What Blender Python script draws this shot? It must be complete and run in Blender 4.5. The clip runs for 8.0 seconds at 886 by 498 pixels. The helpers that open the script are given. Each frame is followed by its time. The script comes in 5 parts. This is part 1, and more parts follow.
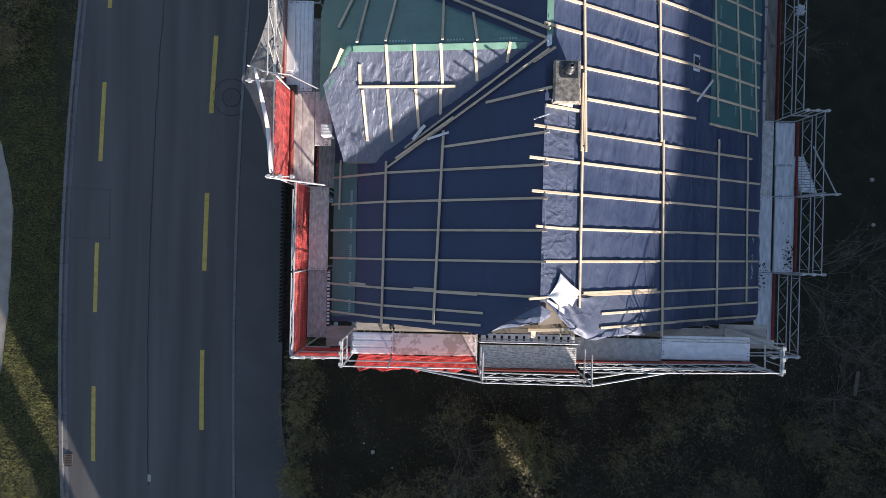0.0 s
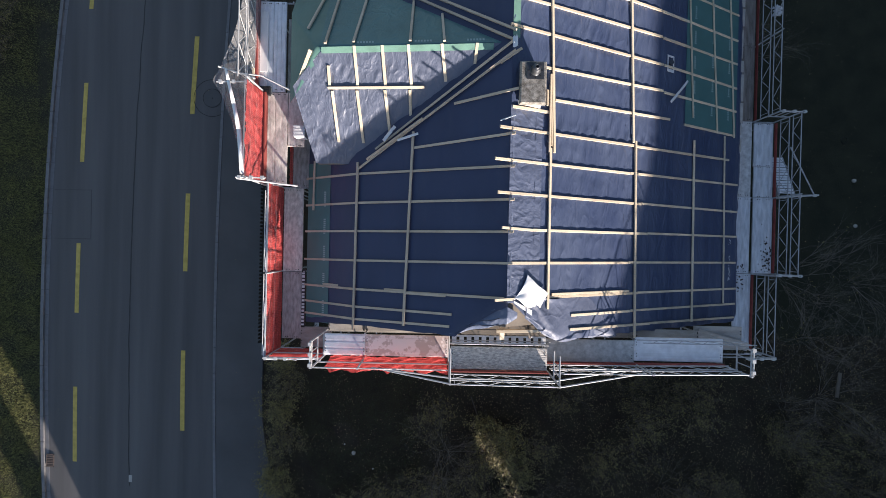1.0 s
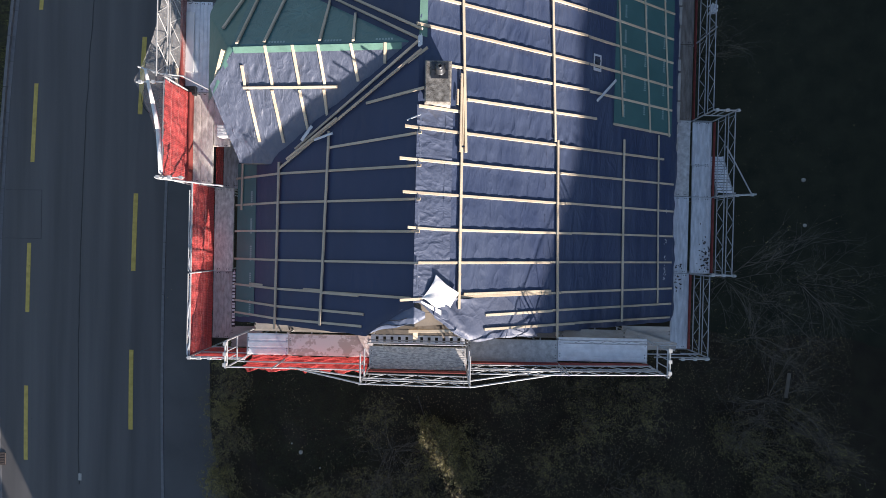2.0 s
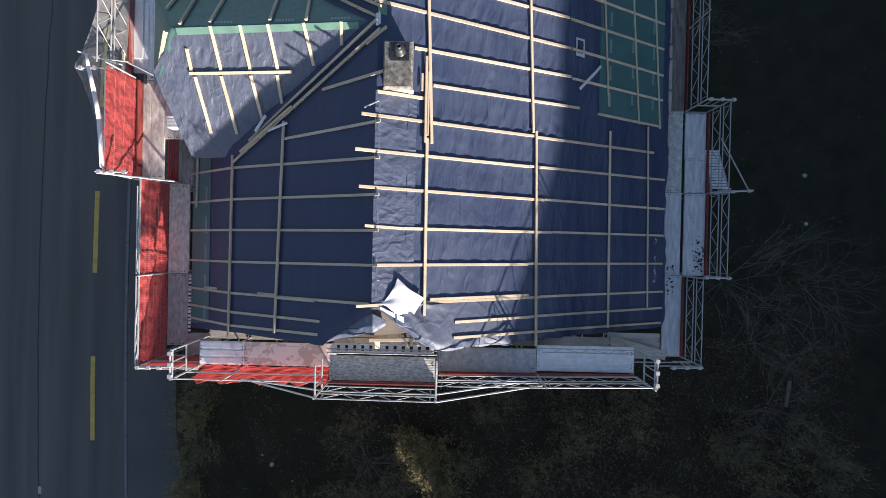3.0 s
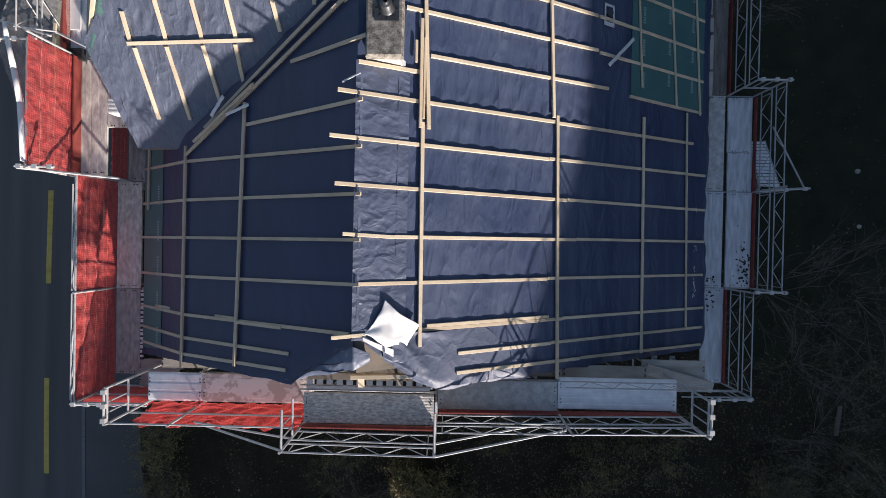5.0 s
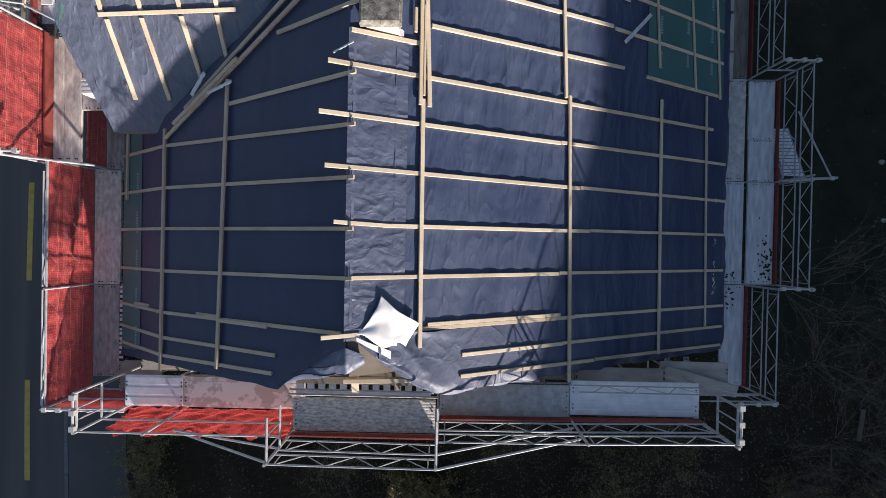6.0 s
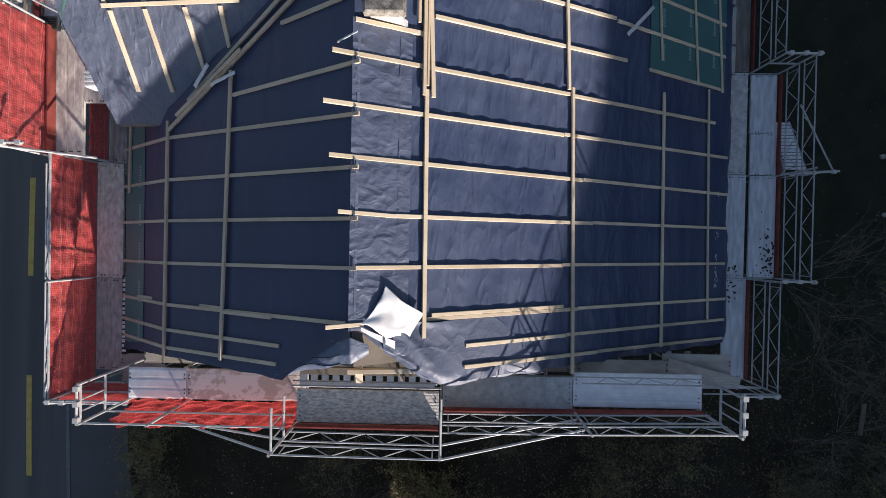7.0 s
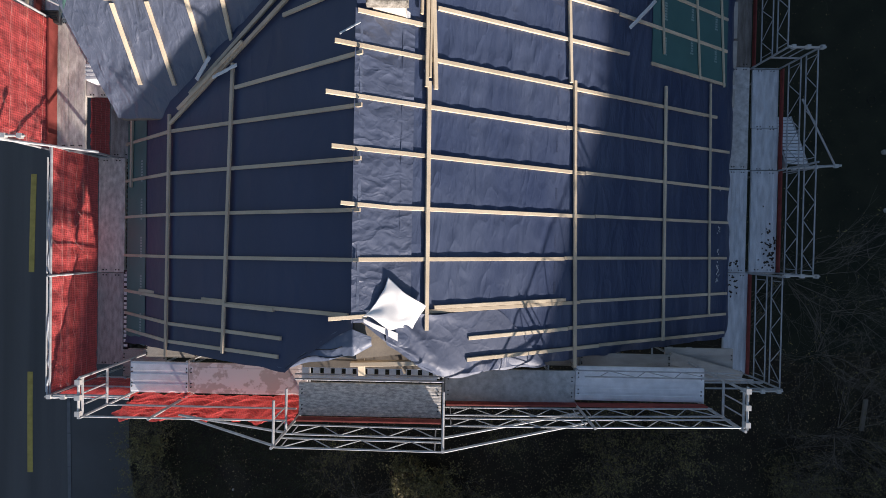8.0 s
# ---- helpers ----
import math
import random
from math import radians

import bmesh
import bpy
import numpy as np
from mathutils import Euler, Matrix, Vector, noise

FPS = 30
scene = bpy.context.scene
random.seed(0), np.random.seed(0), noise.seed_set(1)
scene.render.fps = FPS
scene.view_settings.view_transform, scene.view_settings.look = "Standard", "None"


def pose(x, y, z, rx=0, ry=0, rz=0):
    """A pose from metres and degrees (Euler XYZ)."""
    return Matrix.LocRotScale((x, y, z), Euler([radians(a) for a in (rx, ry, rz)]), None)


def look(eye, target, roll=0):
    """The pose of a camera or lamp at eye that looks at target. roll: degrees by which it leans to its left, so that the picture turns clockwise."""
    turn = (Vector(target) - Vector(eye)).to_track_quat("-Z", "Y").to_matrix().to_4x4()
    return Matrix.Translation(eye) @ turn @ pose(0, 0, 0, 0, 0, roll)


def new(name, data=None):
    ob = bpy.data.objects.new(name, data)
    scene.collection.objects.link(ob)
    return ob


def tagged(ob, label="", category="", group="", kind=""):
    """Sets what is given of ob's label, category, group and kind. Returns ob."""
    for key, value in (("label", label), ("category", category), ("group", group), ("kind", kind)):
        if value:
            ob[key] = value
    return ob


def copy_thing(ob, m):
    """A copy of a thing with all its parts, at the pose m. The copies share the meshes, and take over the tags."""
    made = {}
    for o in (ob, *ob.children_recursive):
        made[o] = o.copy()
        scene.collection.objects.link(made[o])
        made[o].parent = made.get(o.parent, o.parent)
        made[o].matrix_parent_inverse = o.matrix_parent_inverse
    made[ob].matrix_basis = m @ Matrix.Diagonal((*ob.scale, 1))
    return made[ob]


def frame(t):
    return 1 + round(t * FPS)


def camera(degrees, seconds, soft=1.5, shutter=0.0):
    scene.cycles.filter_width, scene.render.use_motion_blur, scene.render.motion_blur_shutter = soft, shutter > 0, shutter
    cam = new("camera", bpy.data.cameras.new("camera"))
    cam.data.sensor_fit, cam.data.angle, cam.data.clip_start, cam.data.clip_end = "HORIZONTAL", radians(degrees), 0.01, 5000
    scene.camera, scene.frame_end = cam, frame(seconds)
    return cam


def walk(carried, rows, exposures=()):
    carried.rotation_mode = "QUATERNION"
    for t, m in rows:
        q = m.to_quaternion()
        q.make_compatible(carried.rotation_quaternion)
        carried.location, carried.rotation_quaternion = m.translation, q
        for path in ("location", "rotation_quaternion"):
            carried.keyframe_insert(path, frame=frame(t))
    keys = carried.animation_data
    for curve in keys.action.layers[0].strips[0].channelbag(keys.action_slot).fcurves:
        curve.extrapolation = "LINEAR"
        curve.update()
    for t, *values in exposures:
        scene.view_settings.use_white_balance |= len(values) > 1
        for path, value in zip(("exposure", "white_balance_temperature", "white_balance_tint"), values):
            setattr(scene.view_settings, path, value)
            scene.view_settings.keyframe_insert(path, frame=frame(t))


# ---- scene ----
# ---- camera and its walk ----
cam = camera(93.3, 8.0, soft=0.2)
ROWS = [
    (0.0, 0.000, 0.000, 16.020, -0.34, -0.39, 1.27),
    (0.5, 0.165, 0.008, 16.018, -0.28, -0.39, 1.29),
    (1.0, 0.764, 0.046, 16.014, -0.33, -0.28, 1.31),
    (1.5, 1.770, 0.080, 16.012, -0.37, -0.12, 1.32),
    (2.0, 2.902, 0.098, 16.010, -0.39, 0.10, 1.30),
    (2.2, 3.215, 0.094, 15.985, -0.39, 0.13, 1.28),
    (3.3, 3.724, 0.163, 14.640, -0.43, 0.29, 1.24),
    (3.5, 3.736, 0.194, 14.345, -0.44, 0.31, 1.23),
    (4.0, 3.728, 0.295, 13.899, -0.50, 0.36, 1.20),
    (4.5, 3.712, 0.358, 13.740, -0.50, 0.40, 1.17),
    (4.7, 3.707, 0.372, 13.590, -0.50, 0.41, 1.16),
    (5.8, 3.676, 0.230, 12.590, -0.54, 0.46, 1.16),
    (6.0, 3.664, 0.207, 12.588, -0.54, 0.46, 1.15),
    (6.5, 3.640, 0.138, 12.592, -0.59, 0.44, 1.12),
    (7.0, 3.600, 0.068, 12.594, -0.61, 0.40, 1.10),
    (7.5, 3.576, -0.002, 12.590, -0.63, 0.38, 1.07),
    (8.0, 3.561, -0.050, 12.588, -0.63, 0.38, 1.05),
]
KELVIN, TINT = 6300, 18
walk(cam, [(t, pose(x, y, z, a, b, c)) for t, x, y, z, a, b, c in ROWS], [(0.0, 1.33, KELVIN, TINT), (2.2, 1.33, KELVIN, TINT), (4.0, 0.95, KELVIN, TINT), (6.0, 0.81, KELVIN, TINT), (8.0, 0.81, KELVIN, TINT)])

# ---- light ----
SUN = Vector((1.0, -1.75, 0.37)).normalized()
world = bpy.data.worlds.new("world")
scene.world = world
world.use_nodes = True
wn = world.node_tree.nodes
sky = wn.new("ShaderNodeTexSky")
sky.sky_type = "NISHITA"
sky.sun_disc = False
sky.sun_elevation = math.asin(SUN.z)
sky.sun_rotation = math.atan2(SUN.x, SUN.y)
sky.altitude = 450
world.node_tree.links.new(sky.outputs[0], wn["Background"].inputs[0])
wn["Background"].inputs[1].default_value = 0.092
sun = new("sun", bpy.data.lights.new("sun", "SUN"))
sun.data.energy, sun.data.angle, sun.data.color = 5.0, radians(0.8), (1.0, 0.90, 0.76)
sun.matrix_world = look(SUN * 60, (0, 0, 0))


# ---- materials ----
def mat(name, color, rough=0.7, vary=0.15, scale=3.0, fine=40.0, bump=0.2, depth=0.01, metal=0.0, tint=None, island=0.0, coat=0.0, stretch=(1, 1, 1), spec=0.5, crease=0.0, crease_scale=4.0, sharp=0.6):
    """A worn surface: base colour that drifts at two scales towards a tint, with fine relief."""
    m = bpy.data.materials.new(name)
    m.use_nodes = True
    nt = m.node_tree
    n, link = nt.nodes, nt.links.new
    b = n["Principled BSDF"]
    geo = n.new("ShaderNodeNewGeometry")
    mp = n.new("ShaderNodeVectorMath")
    mp.operation = "MULTIPLY"
    mp.inputs[1].default_value = stretch
    link(geo.outputs["Position"], mp.inputs[0])
    big = n.new("ShaderNodeTexNoise")
    big.inputs["Scale"].default_value, big.inputs["Detail"].default_value = scale, 4
    small = n.new("ShaderNodeTexNoise")
    small.inputs["Scale"].default_value, small.inputs["Detail"].default_value = fine, 3
    link(mp.outputs[0], big.inputs["Vector"])
    link(geo.outputs["Position"], small.inputs["Vector"])
    add = n.new("ShaderNodeMath")
    add.operation = "MULTIPLY_ADD"
    link(small.outputs["Fac"], add.inputs[0])
    add.inputs[1].default_value = 0.5
    link(big.outputs["Fac"], add.inputs[2])
    last = add.outputs[0]
    if island:
        info = n.new("ShaderNodeObjectInfo")
        rnd = n.new("ShaderNodeMath")
        rnd.operation = "MULTIPLY_ADD"
        plus = n.new("ShaderNodeMath")
        link(info.outputs["Random"], plus.inputs[0])
        link(geo.outputs["Random Per Island"], plus.inputs[1])
        fr = n.new("ShaderNodeMath")
        fr.operation = "FRACT"
        link(plus.outputs[0], fr.inputs[0])
        link(fr.outputs[0], rnd.inputs[0])
        rnd.inputs[1].default_value = island
        link(last, rnd.inputs[2])
        last = rnd.outputs[0]
    ramp = n.new("ShaderNodeMapRange")
    mid = 0.75 + island * 0.5
    ramp.inputs[1].default_value, ramp.inputs[2].default_value = mid - sharp * (0.5 + island * 0.5), mid + sharp * (0.5 + island * 0.5)
    link(last, ramp.inputs[0])
    mix = n.new("ShaderNodeMix")
    mix.data_type = "RGBA"
    dark = [c * (1 - vary) for c in color]
    light = tint or [min(1, c * (1 + vary)) for c in color]
    mix.inputs[6].default_value, mix.inputs[7].default_value = (*dark, 1), (*light, 1)
    link(ramp.outputs[0], mix.inputs[0])
    link(mix.outputs[2], b.inputs["Base Color"])
    b.inputs["Roughness"].default_value, b.inputs["Metallic"].default_value = rough, metal
    b.inputs["Specular IOR Level"].default_value = spec
    b.inputs["Coat Weight"].default_value = coat
    if bump:
        bp = n.new("ShaderNodeBump")
        bp.inputs["Strength"].default_value, bp.inputs["Distance"].default_value = bump, depth
        link(add.outputs[0], bp.inputs["Height"])
        link(bp.outputs[0], b.inputs["Normal"])
        if crease:
            height = None
            for k, amount in ((1.0, 1.0), (2.7, 0.28)):
                cr = n.new("ShaderNodeTexNoise")
                cr.inputs["Scale"].default_value, cr.inputs["Detail"].default_value, cr.inputs["Distortion"].default_value = crease_scale * k, 1.5, 0.6
                link(mp.outputs[0], cr.inputs["Vector"])
                off = n.new("ShaderNodeMath")
                off.operation = "SUBTRACT"
                off.inputs[1].default_value = 0.5
                link(cr.outputs["Fac"], off.inputs[0])
                ab = n.new("ShaderNodeMath")
                ab.operation = "ABSOLUTE"
                link(off.outputs[0], ab.inputs[0])
                sc = n.new("ShaderNodeMath")
                sc.operation = "MULTIPLY_ADD"
                sc.inputs[1].default_value = -amount
                link(ab.outputs[0], sc.inputs[0])
                if height is not None:
                    link(height, sc.inputs[2])
                height = sc.outputs[0]
            bc = n.new("ShaderNodeBump")
            bc.inputs["Strength"].default_value, bc.inputs["Distance"].default_value = crease, 0.12
            link(height, bc.inputs["Height"])
            link(bp.outputs[0], bc.inputs["Normal"])
            link(bc.outputs[0], b.inputs["Normal"])
    return m


def net_material(name, color, hole, cell, open_share, weave_depth=0.45):
    """Woven safety net: a fine grid with open meshes, and light that shines through the threads."""
    m = mat(name, color, 0.75, 0.3, 9.0, 45, 0.9, 0.03, sharp=0.4)
    nt = m.node_tree
    n, link = nt.nodes, nt.links.new
    b, out = n["Principled BSDF"], n["Material Output"]
    geo = n.new("ShaderNodeNewGeometry")
    sep = n.new("ShaderNodeSeparateXYZ")
    link(geo.outputs["Position"], sep.inputs[0])
    waves = []
    for ax in ((0, 1), (2, 2)):
        s = n.new("ShaderNodeMath")
        link(sep.outputs[ax[0]], s.inputs[0])
        link(sep.outputs[ax[1]], s.inputs[1])
        k = n.new("ShaderNodeMath")
        k.operation = "MULTIPLY"
        link(s.outputs[0], k.inputs[0])
        k.inputs[1].default_value = math.pi / cell * (1 if ax[0] == 0 else 0.7)
        w = n.new("ShaderNodeMath")
        w.operation = "SINE"
        link(k.outputs[0], w.inputs[0])
        a = n.new("ShaderNodeMath")
        a.operation = "ABSOLUTE"
        link(w.outputs[0], a.inputs[0])
        waves.append(a.outputs[0])
    p = n.new("ShaderNodeMath")
    p.operation = "MULTIPLY"
    link(waves[0], p.inputs[0])
    link(waves[1], p.inputs[1])
    g = n.new("ShaderNodeMath")
    g.operation = "GREATER_THAN"
    g.inputs[1].default_value = hole
    link(p.outputs[0], g.inputs[0])
    # the weave shows as darker rows between the threads
    lo = n.new("ShaderNodeMapRange")
    lo.inputs[3].default_value, lo.inputs[4].default_value = 1.0 + weave_depth, 1.0 - weave_depth
    link(p.outputs[0], lo.inputs[0])
    old = b.inputs["Base Color"].links[0].from_socket
    weave = n.new("ShaderNodeVectorMath")
    weave.operation = "SCALE"
    link(old, weave.inputs[0])
    link(lo.outputs[0], weave.inputs[3])
    link(weave.outputs[0], b.inputs["Base Color"])
    tl = n.new("ShaderNodeBsdfTranslucent")
    tl.inputs[0].default_value = (*color, 1)
    tr = n.new("ShaderNodeBsdfTransparent")
    m1, m2 = n.new("ShaderNodeMixShader"), n.new("ShaderNodeMixShader")
    m1.inputs[0].default_value = 0.35
    link(b.outputs[0], m1.inputs[1])
    link(tl.outputs[0], m1.inputs[2])
    part_open = n.new("ShaderNodeMath")
    part_open.operation = "MULTIPLY"
    part_open.inputs[1].default_value = open_share
    link(g.outputs[0], part_open.inputs[0])
    link(part_open.outputs[0], m2.inputs[0])
    link(m1.outputs[0], m2.inputs[1])
    link(tr.outputs[0], m2.inputs[2])
    link(m2.outputs[0], out.inputs["Surface"])
    return m


M = dict(
    asphalt=mat("asphalt", (0.093, 0.090, 0.089), 0.88, 0.32, 1.6, 130, 0.9, 0.008, stretch=(1.0, 0.05, 1.0)),
    asphalt_path=mat("asphalt_path", (0.086, 0.085, 0.084), 0.88, 0.18, 0.7, 140, 0.5, 0.006),
    tar=mat("tar_seam", (0.034, 0.033, 0.034), 0.8, 0.3, 3, 60, 0.3, 0.004),
    joint=mat("asphalt_joint", (0.060, 0.058, 0.058), 0.85, 0.3, 3, 60, 0.3, 0.004),
    # verge soil, darkened for the shade among the grass blades
    turf=mat("turf_soil_shade", (0.021, 0.023, 0.010), 0.95, 0.5, 5, 40, 0.8, 0.03, tint=(0.036, 0.034, 0.016), sharp=0.4),
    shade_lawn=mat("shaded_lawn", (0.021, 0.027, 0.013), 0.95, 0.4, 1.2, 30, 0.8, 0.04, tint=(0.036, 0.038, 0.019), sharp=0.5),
    crack=mat("crack", (0.012, 0.012, 0.013), 0.9),
    granite=mat("granite", (0.152, 0.152, 0.156), 0.8, 0.25, 6, 90, 0.5, 0.01, island=0.3),
    yellow=mat("yellow_paint", (0.460, 0.340, 0.069), 0.75, 0.22, 5, 120, 0.4, 0.004, tint=(0.607, 0.460, 0.110)),
    gravel=mat("gravel", (0.281, 0.255, 0.225), 0.95, 0.25, 2, 60, 0.8, 0.02),
    iron=mat("cast_iron", (0.035, 0.033, 0.032), 0.6, 0.3, 8, 60, 0.4, 0.005, metal=0.5),
    rust=mat("rusty_iron", (0.085, 0.064, 0.054), 0.8, 0.3, 12, 60, 0.4, 0.005),
    soil=mat("leafy_soil", (0.062, 0.043, 0.025), 0.95, 0.6, 1.6, 26, 1.0, 0.06, tint=(0.038, 0.033, 0.016), sharp=0.35),
    grass=mat("grass", (0.060, 0.074, 0.026), 0.85, 0.45, 14.0, 40, 0.5, 0.02, tint=(0.26, 0.26, 0.085), island=0.5, sharp=0.4),
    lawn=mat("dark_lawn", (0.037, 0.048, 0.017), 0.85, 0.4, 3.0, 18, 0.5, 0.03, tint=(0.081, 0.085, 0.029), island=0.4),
    navy=mat("navy_underlay", (0.040, 0.060, 0.126), 0.46, 0.12, 0.9, 90, 0.25, 0.004, tint=(0.074, 0.097, 0.160), spec=0.5, crease=0.5, crease_scale=2.2, stretch=(1.6, 0.55, 1), sharp=0.45),
    hem_sheet=mat("loose_grey_underlay", (0.092, 0.112, 0.170), 0.52, 0.14, 2.0, 70, 0.3, 0.005, spec=0.35, crease=0.35, crease_scale=2.2),
    navy_flat=mat("dark_navy_underlay", (0.039, 0.052, 0.100), 0.54, 0.14, 0.9, 90, 0.2, 0.004, spec=0.32, crease=0.22, crease_scale=1.6, stretch=(1.2, 0.7, 1)),
    navy_worn=mat("grey_blue_underlay", (0.084, 0.104, 0.162), 0.42, 0.12, 2.0, 70, 0.3, 0.005, spec=0.7, crease=0.6, crease_scale=2.4, stretch=(0.8, 1.1, 1)),
    grey_sheet=mat("pale_grey_underlay", (0.088, 0.104, 0.150), 0.46, 0.12, 2.2, 70, 0.35, 0.006, spec=0.9, crease=0.5, crease_scale=3.2, stretch=(1.5, 0.7, 1)),
    pale_sheet=mat("pale_blue_underlay", (0.108, 0.134, 0.198), 0.5, 0.12, 2.2, 70, 0.25, 0.005, spec=0.4, crease=0.5, crease_scale=2.4),
    green=mat("green_underlay", (0.068, 0.166, 0.162), 0.5, 0.15, 1.5, 70, 0.3, 0.004, spec=0.35),
    hip_green=mat("green_hip_underlay", (0.081, 0.171, 0.149), 0.45, 0.15, 1.5, 70, 0.3, 0.004, spec=0.4, crease=0.2, crease_scale=2.0),
    teal=mat("teal_underlay", (0.070, 0.165, 0.165), 0.45, 0.15, 1.5, 70, 0.3, 0.004, spec=0.4, crease=0.4, crease_scale=2.5),
    green_tape=mat("pale_green_tape", (0.14, 0.265, 0.21), 0.45, 0.2, 4, 60, 0.2, 0.003),
    print=mat("pale_print", (0.26, 0.37, 0.36), 0.6, 0.1, 6, 60, 0.1, 0.002),
    ink=mat("dark_print", (0.054, 0.072, 0.130), 0.6, 0.2, 6, 60, 0.1, 0.002),
    white_tape=mat("white_tape", (0.62, 0.64, 0.66), 0.45, 0.12, 8, 60, 0.3, 0.004),
    white_cloth=mat("white_fleece", (0.80, 0.80, 0.79), 0.8, 0.05, 5, 70, 0.3, 0.006),
    batten=mat("raw_spruce", (0.58, 0.47, 0.33), 0.75, 0.20, 2.5, 50, 0.35, 0.004, tint=(0.75, 0.64, 0.47), island=0.35),
    # dimmed copy of the spruce: shade of the left and rear slopes
    batten_shaded=mat("shaded_spruce", (0.46, 0.375, 0.275), 0.8, 0.20, 2.5, 50, 0.35, 0.004, tint=(0.60, 0.505, 0.385), island=0.35),
    timber=mat("old_timber", (0.20, 0.172, 0.138), 0.85, 0.30, 3, 40, 0.5, 0.008, island=0.3),
    ply=mat("weathered_plywood", (0.45, 0.45, 0.44), 0.8, 0.25, 9.0, 90, 0.5, 0.004, tint=(0.66, 0.66, 0.65), sharp=0.55),
    ply_grey=mat("grey_plywood", (0.33, 0.315, 0.295), 0.8, 0.28, 16.0, 90, 0.5, 0.004, tint=(0.53, 0.51, 0.485), sharp=0.5, stretch=(1, 0.3, 1)),
    ply_brown=mat("brown_plywood", (0.17, 0.148, 0.13), 0.8, 0.3, 12.0, 60, 0.5, 0.004, tint=(0.28, 0.25, 0.22), sharp=0.4, stretch=(1.0, 0.15, 1)),
    ply_dark=mat("stained_plywood", (0.32, 0.295, 0.262), 0.75, 0.25, 6.0, 60, 0.5, 0.004, tint=(0.48, 0.445, 0.40), sharp=0.5, stretch=(0.3, 1.0, 1)),
    ply_mid=mat("mottled_plywood", (0.57, 0.53, 0.48), 0.75, 0.35, 26.0, 150, 0.5, 0.004, tint=(0.84, 0.80, 0.73), sharp=0.35, stretch=(0.5, 1.2, 1.0)),
    # mottled plywood, paled to stand in for sunlight on the left decks
    ply_sunlit=mat("sunlit_plywood", (0.52, 0.485, 0.43), 0.85, 0.25, 14.0, 120, 0.6, 0.005, tint=(0.82, 0.79, 0.72), stretch=(1, 0.45, 1), sharp=0.5),
    alu=mat("aluminium_deck", (0.80, 0.81, 0.83), 0.45, 0.14, 5, 80, 0.3, 0.003, metal=0.08, sharp=0.5),
    alu_worn=mat("scuffed_aluminium_deck", (0.56, 0.58, 0.61), 0.5, 0.25, 7, 90, 0.4, 0.003, tint=(0.74, 0.76, 0.79), metal=0.08, sharp=0.5, stretch=(1.4, 0.3, 1)),
    twig_pale=mat("pale_twigs", (0.175, 0.15, 0.122), 0.85, 0.4, 6, 40, 0.4, 0.01, island=0.6),
    pink=mat("pinkish_plywood", (0.58, 0.495, 0.465), 0.7, 0.10, 3.2, 11, 0.4, 0.004, tint=(0.76, 0.70, 0.69), sharp=0.07),
    steel=mat("galvanised_steel", (0.414, 0.422, 0.431), 0.6, 0.28, 9, 90, 0.2, 0.002, metal=0.2, spec=0.35),
    clamp=mat("pale_clamp", (0.58, 0.58, 0.56), 0.5, 0.12, 12, 90, 0.2, 0.002, metal=0.3),
    toe=mat("red_toe_board", (0.216, 0.032, 0.027), 0.75, 0.3, 5, 60, 0.4, 0.004, tint=(0.297, 0.063, 0.050)),
    plaster=mat("house_plaster", (0.50, 0.47, 0.42), 0.9, 0.12, 1.5, 80, 0.4, 0.006),
    concrete=mat("mossy_concrete", (0.15, 0.13, 0.105), 0.9, 0.5, 9, 45, 0.7, 0.012, tint=(0.36, 0.34, 0.30), sharp=0.4),
    cowl=mat("dark_zinc", (0.075, 0.08, 0.088), 0.45, 0.2, 9, 60, 0.2, 0.004, metal=0.6),
    twig=mat("twigs", (0.115, 0.095, 0.078), 0.85, 0.45, 6, 40, 0.4, 0.01, island=0.6),
    leaf=mat("bush_leaves", (0.065, 0.050, 0.021), 0.65, 0.4, 2, 20, 0.2, 0.01, tint=(0.306, 0.260, 0.084), island=0.8),
    wood=mat("sky_screen_green", (0.020, 0.026, 0.012), 0.9, 0.5, 0.6, 6, 1.0, 0.3),
    fence=mat("dark_fence_wood", (0.025, 0.023, 0.020), 0.85, 0.3, 6, 50, 0.3, 0.004, island=0.3),
    litter=mat("fallen_leaves", (0.086, 0.059, 0.031), 0.8, 0.5, 2, 20, 0.2, 0.01, tint=(0.34, 0.25, 0.12), island=1.5),
    dark_leaf=mat("rotten_leaves", (0.03, 0.024, 0.018), 0.8, 0.3, 2, 20, 0.2, 0.01),
    sign=mat("dark_banner", (0.035, 0.022, 0.026), 0.5, 0.15, 4, 60, 0.1, 0.002),
    seam=mat("pale_seam_thread", (0.55, 0.25, 0.22), 0.8, 0.2, 9, 60, 0.1, 0.002),
    white=mat("white_lettering", (0.75, 0.75, 0.73), 0.6, 0.05, 4, 60, 0.1, 0.002),
    stone=mat("pale_stone", (0.40, 0.38, 0.34), 0.9, 0.2, 5, 60, 0.4, 0.01),
    red_net=net_material("red_safety_net", (0.56, 0.076, 0.070), -1.0, 0.047, 0.26, 0.5),
    white_net=net_material("white_dust_net", (0.80, 0.80, 0.80), -1.0, 0.025, 0.76, 0.0),
)
rng = random.Random(7)

# ---- builders ----
PLACE = {}


def thing(name, loc, label, category, group="", kind=""):
    ob = new(name)
    ob.empty_display_size = 0.2
    ob.location = loc
    PLACE[ob.name] = Vector(loc)
    return tagged(ob, label, category, group, kind)


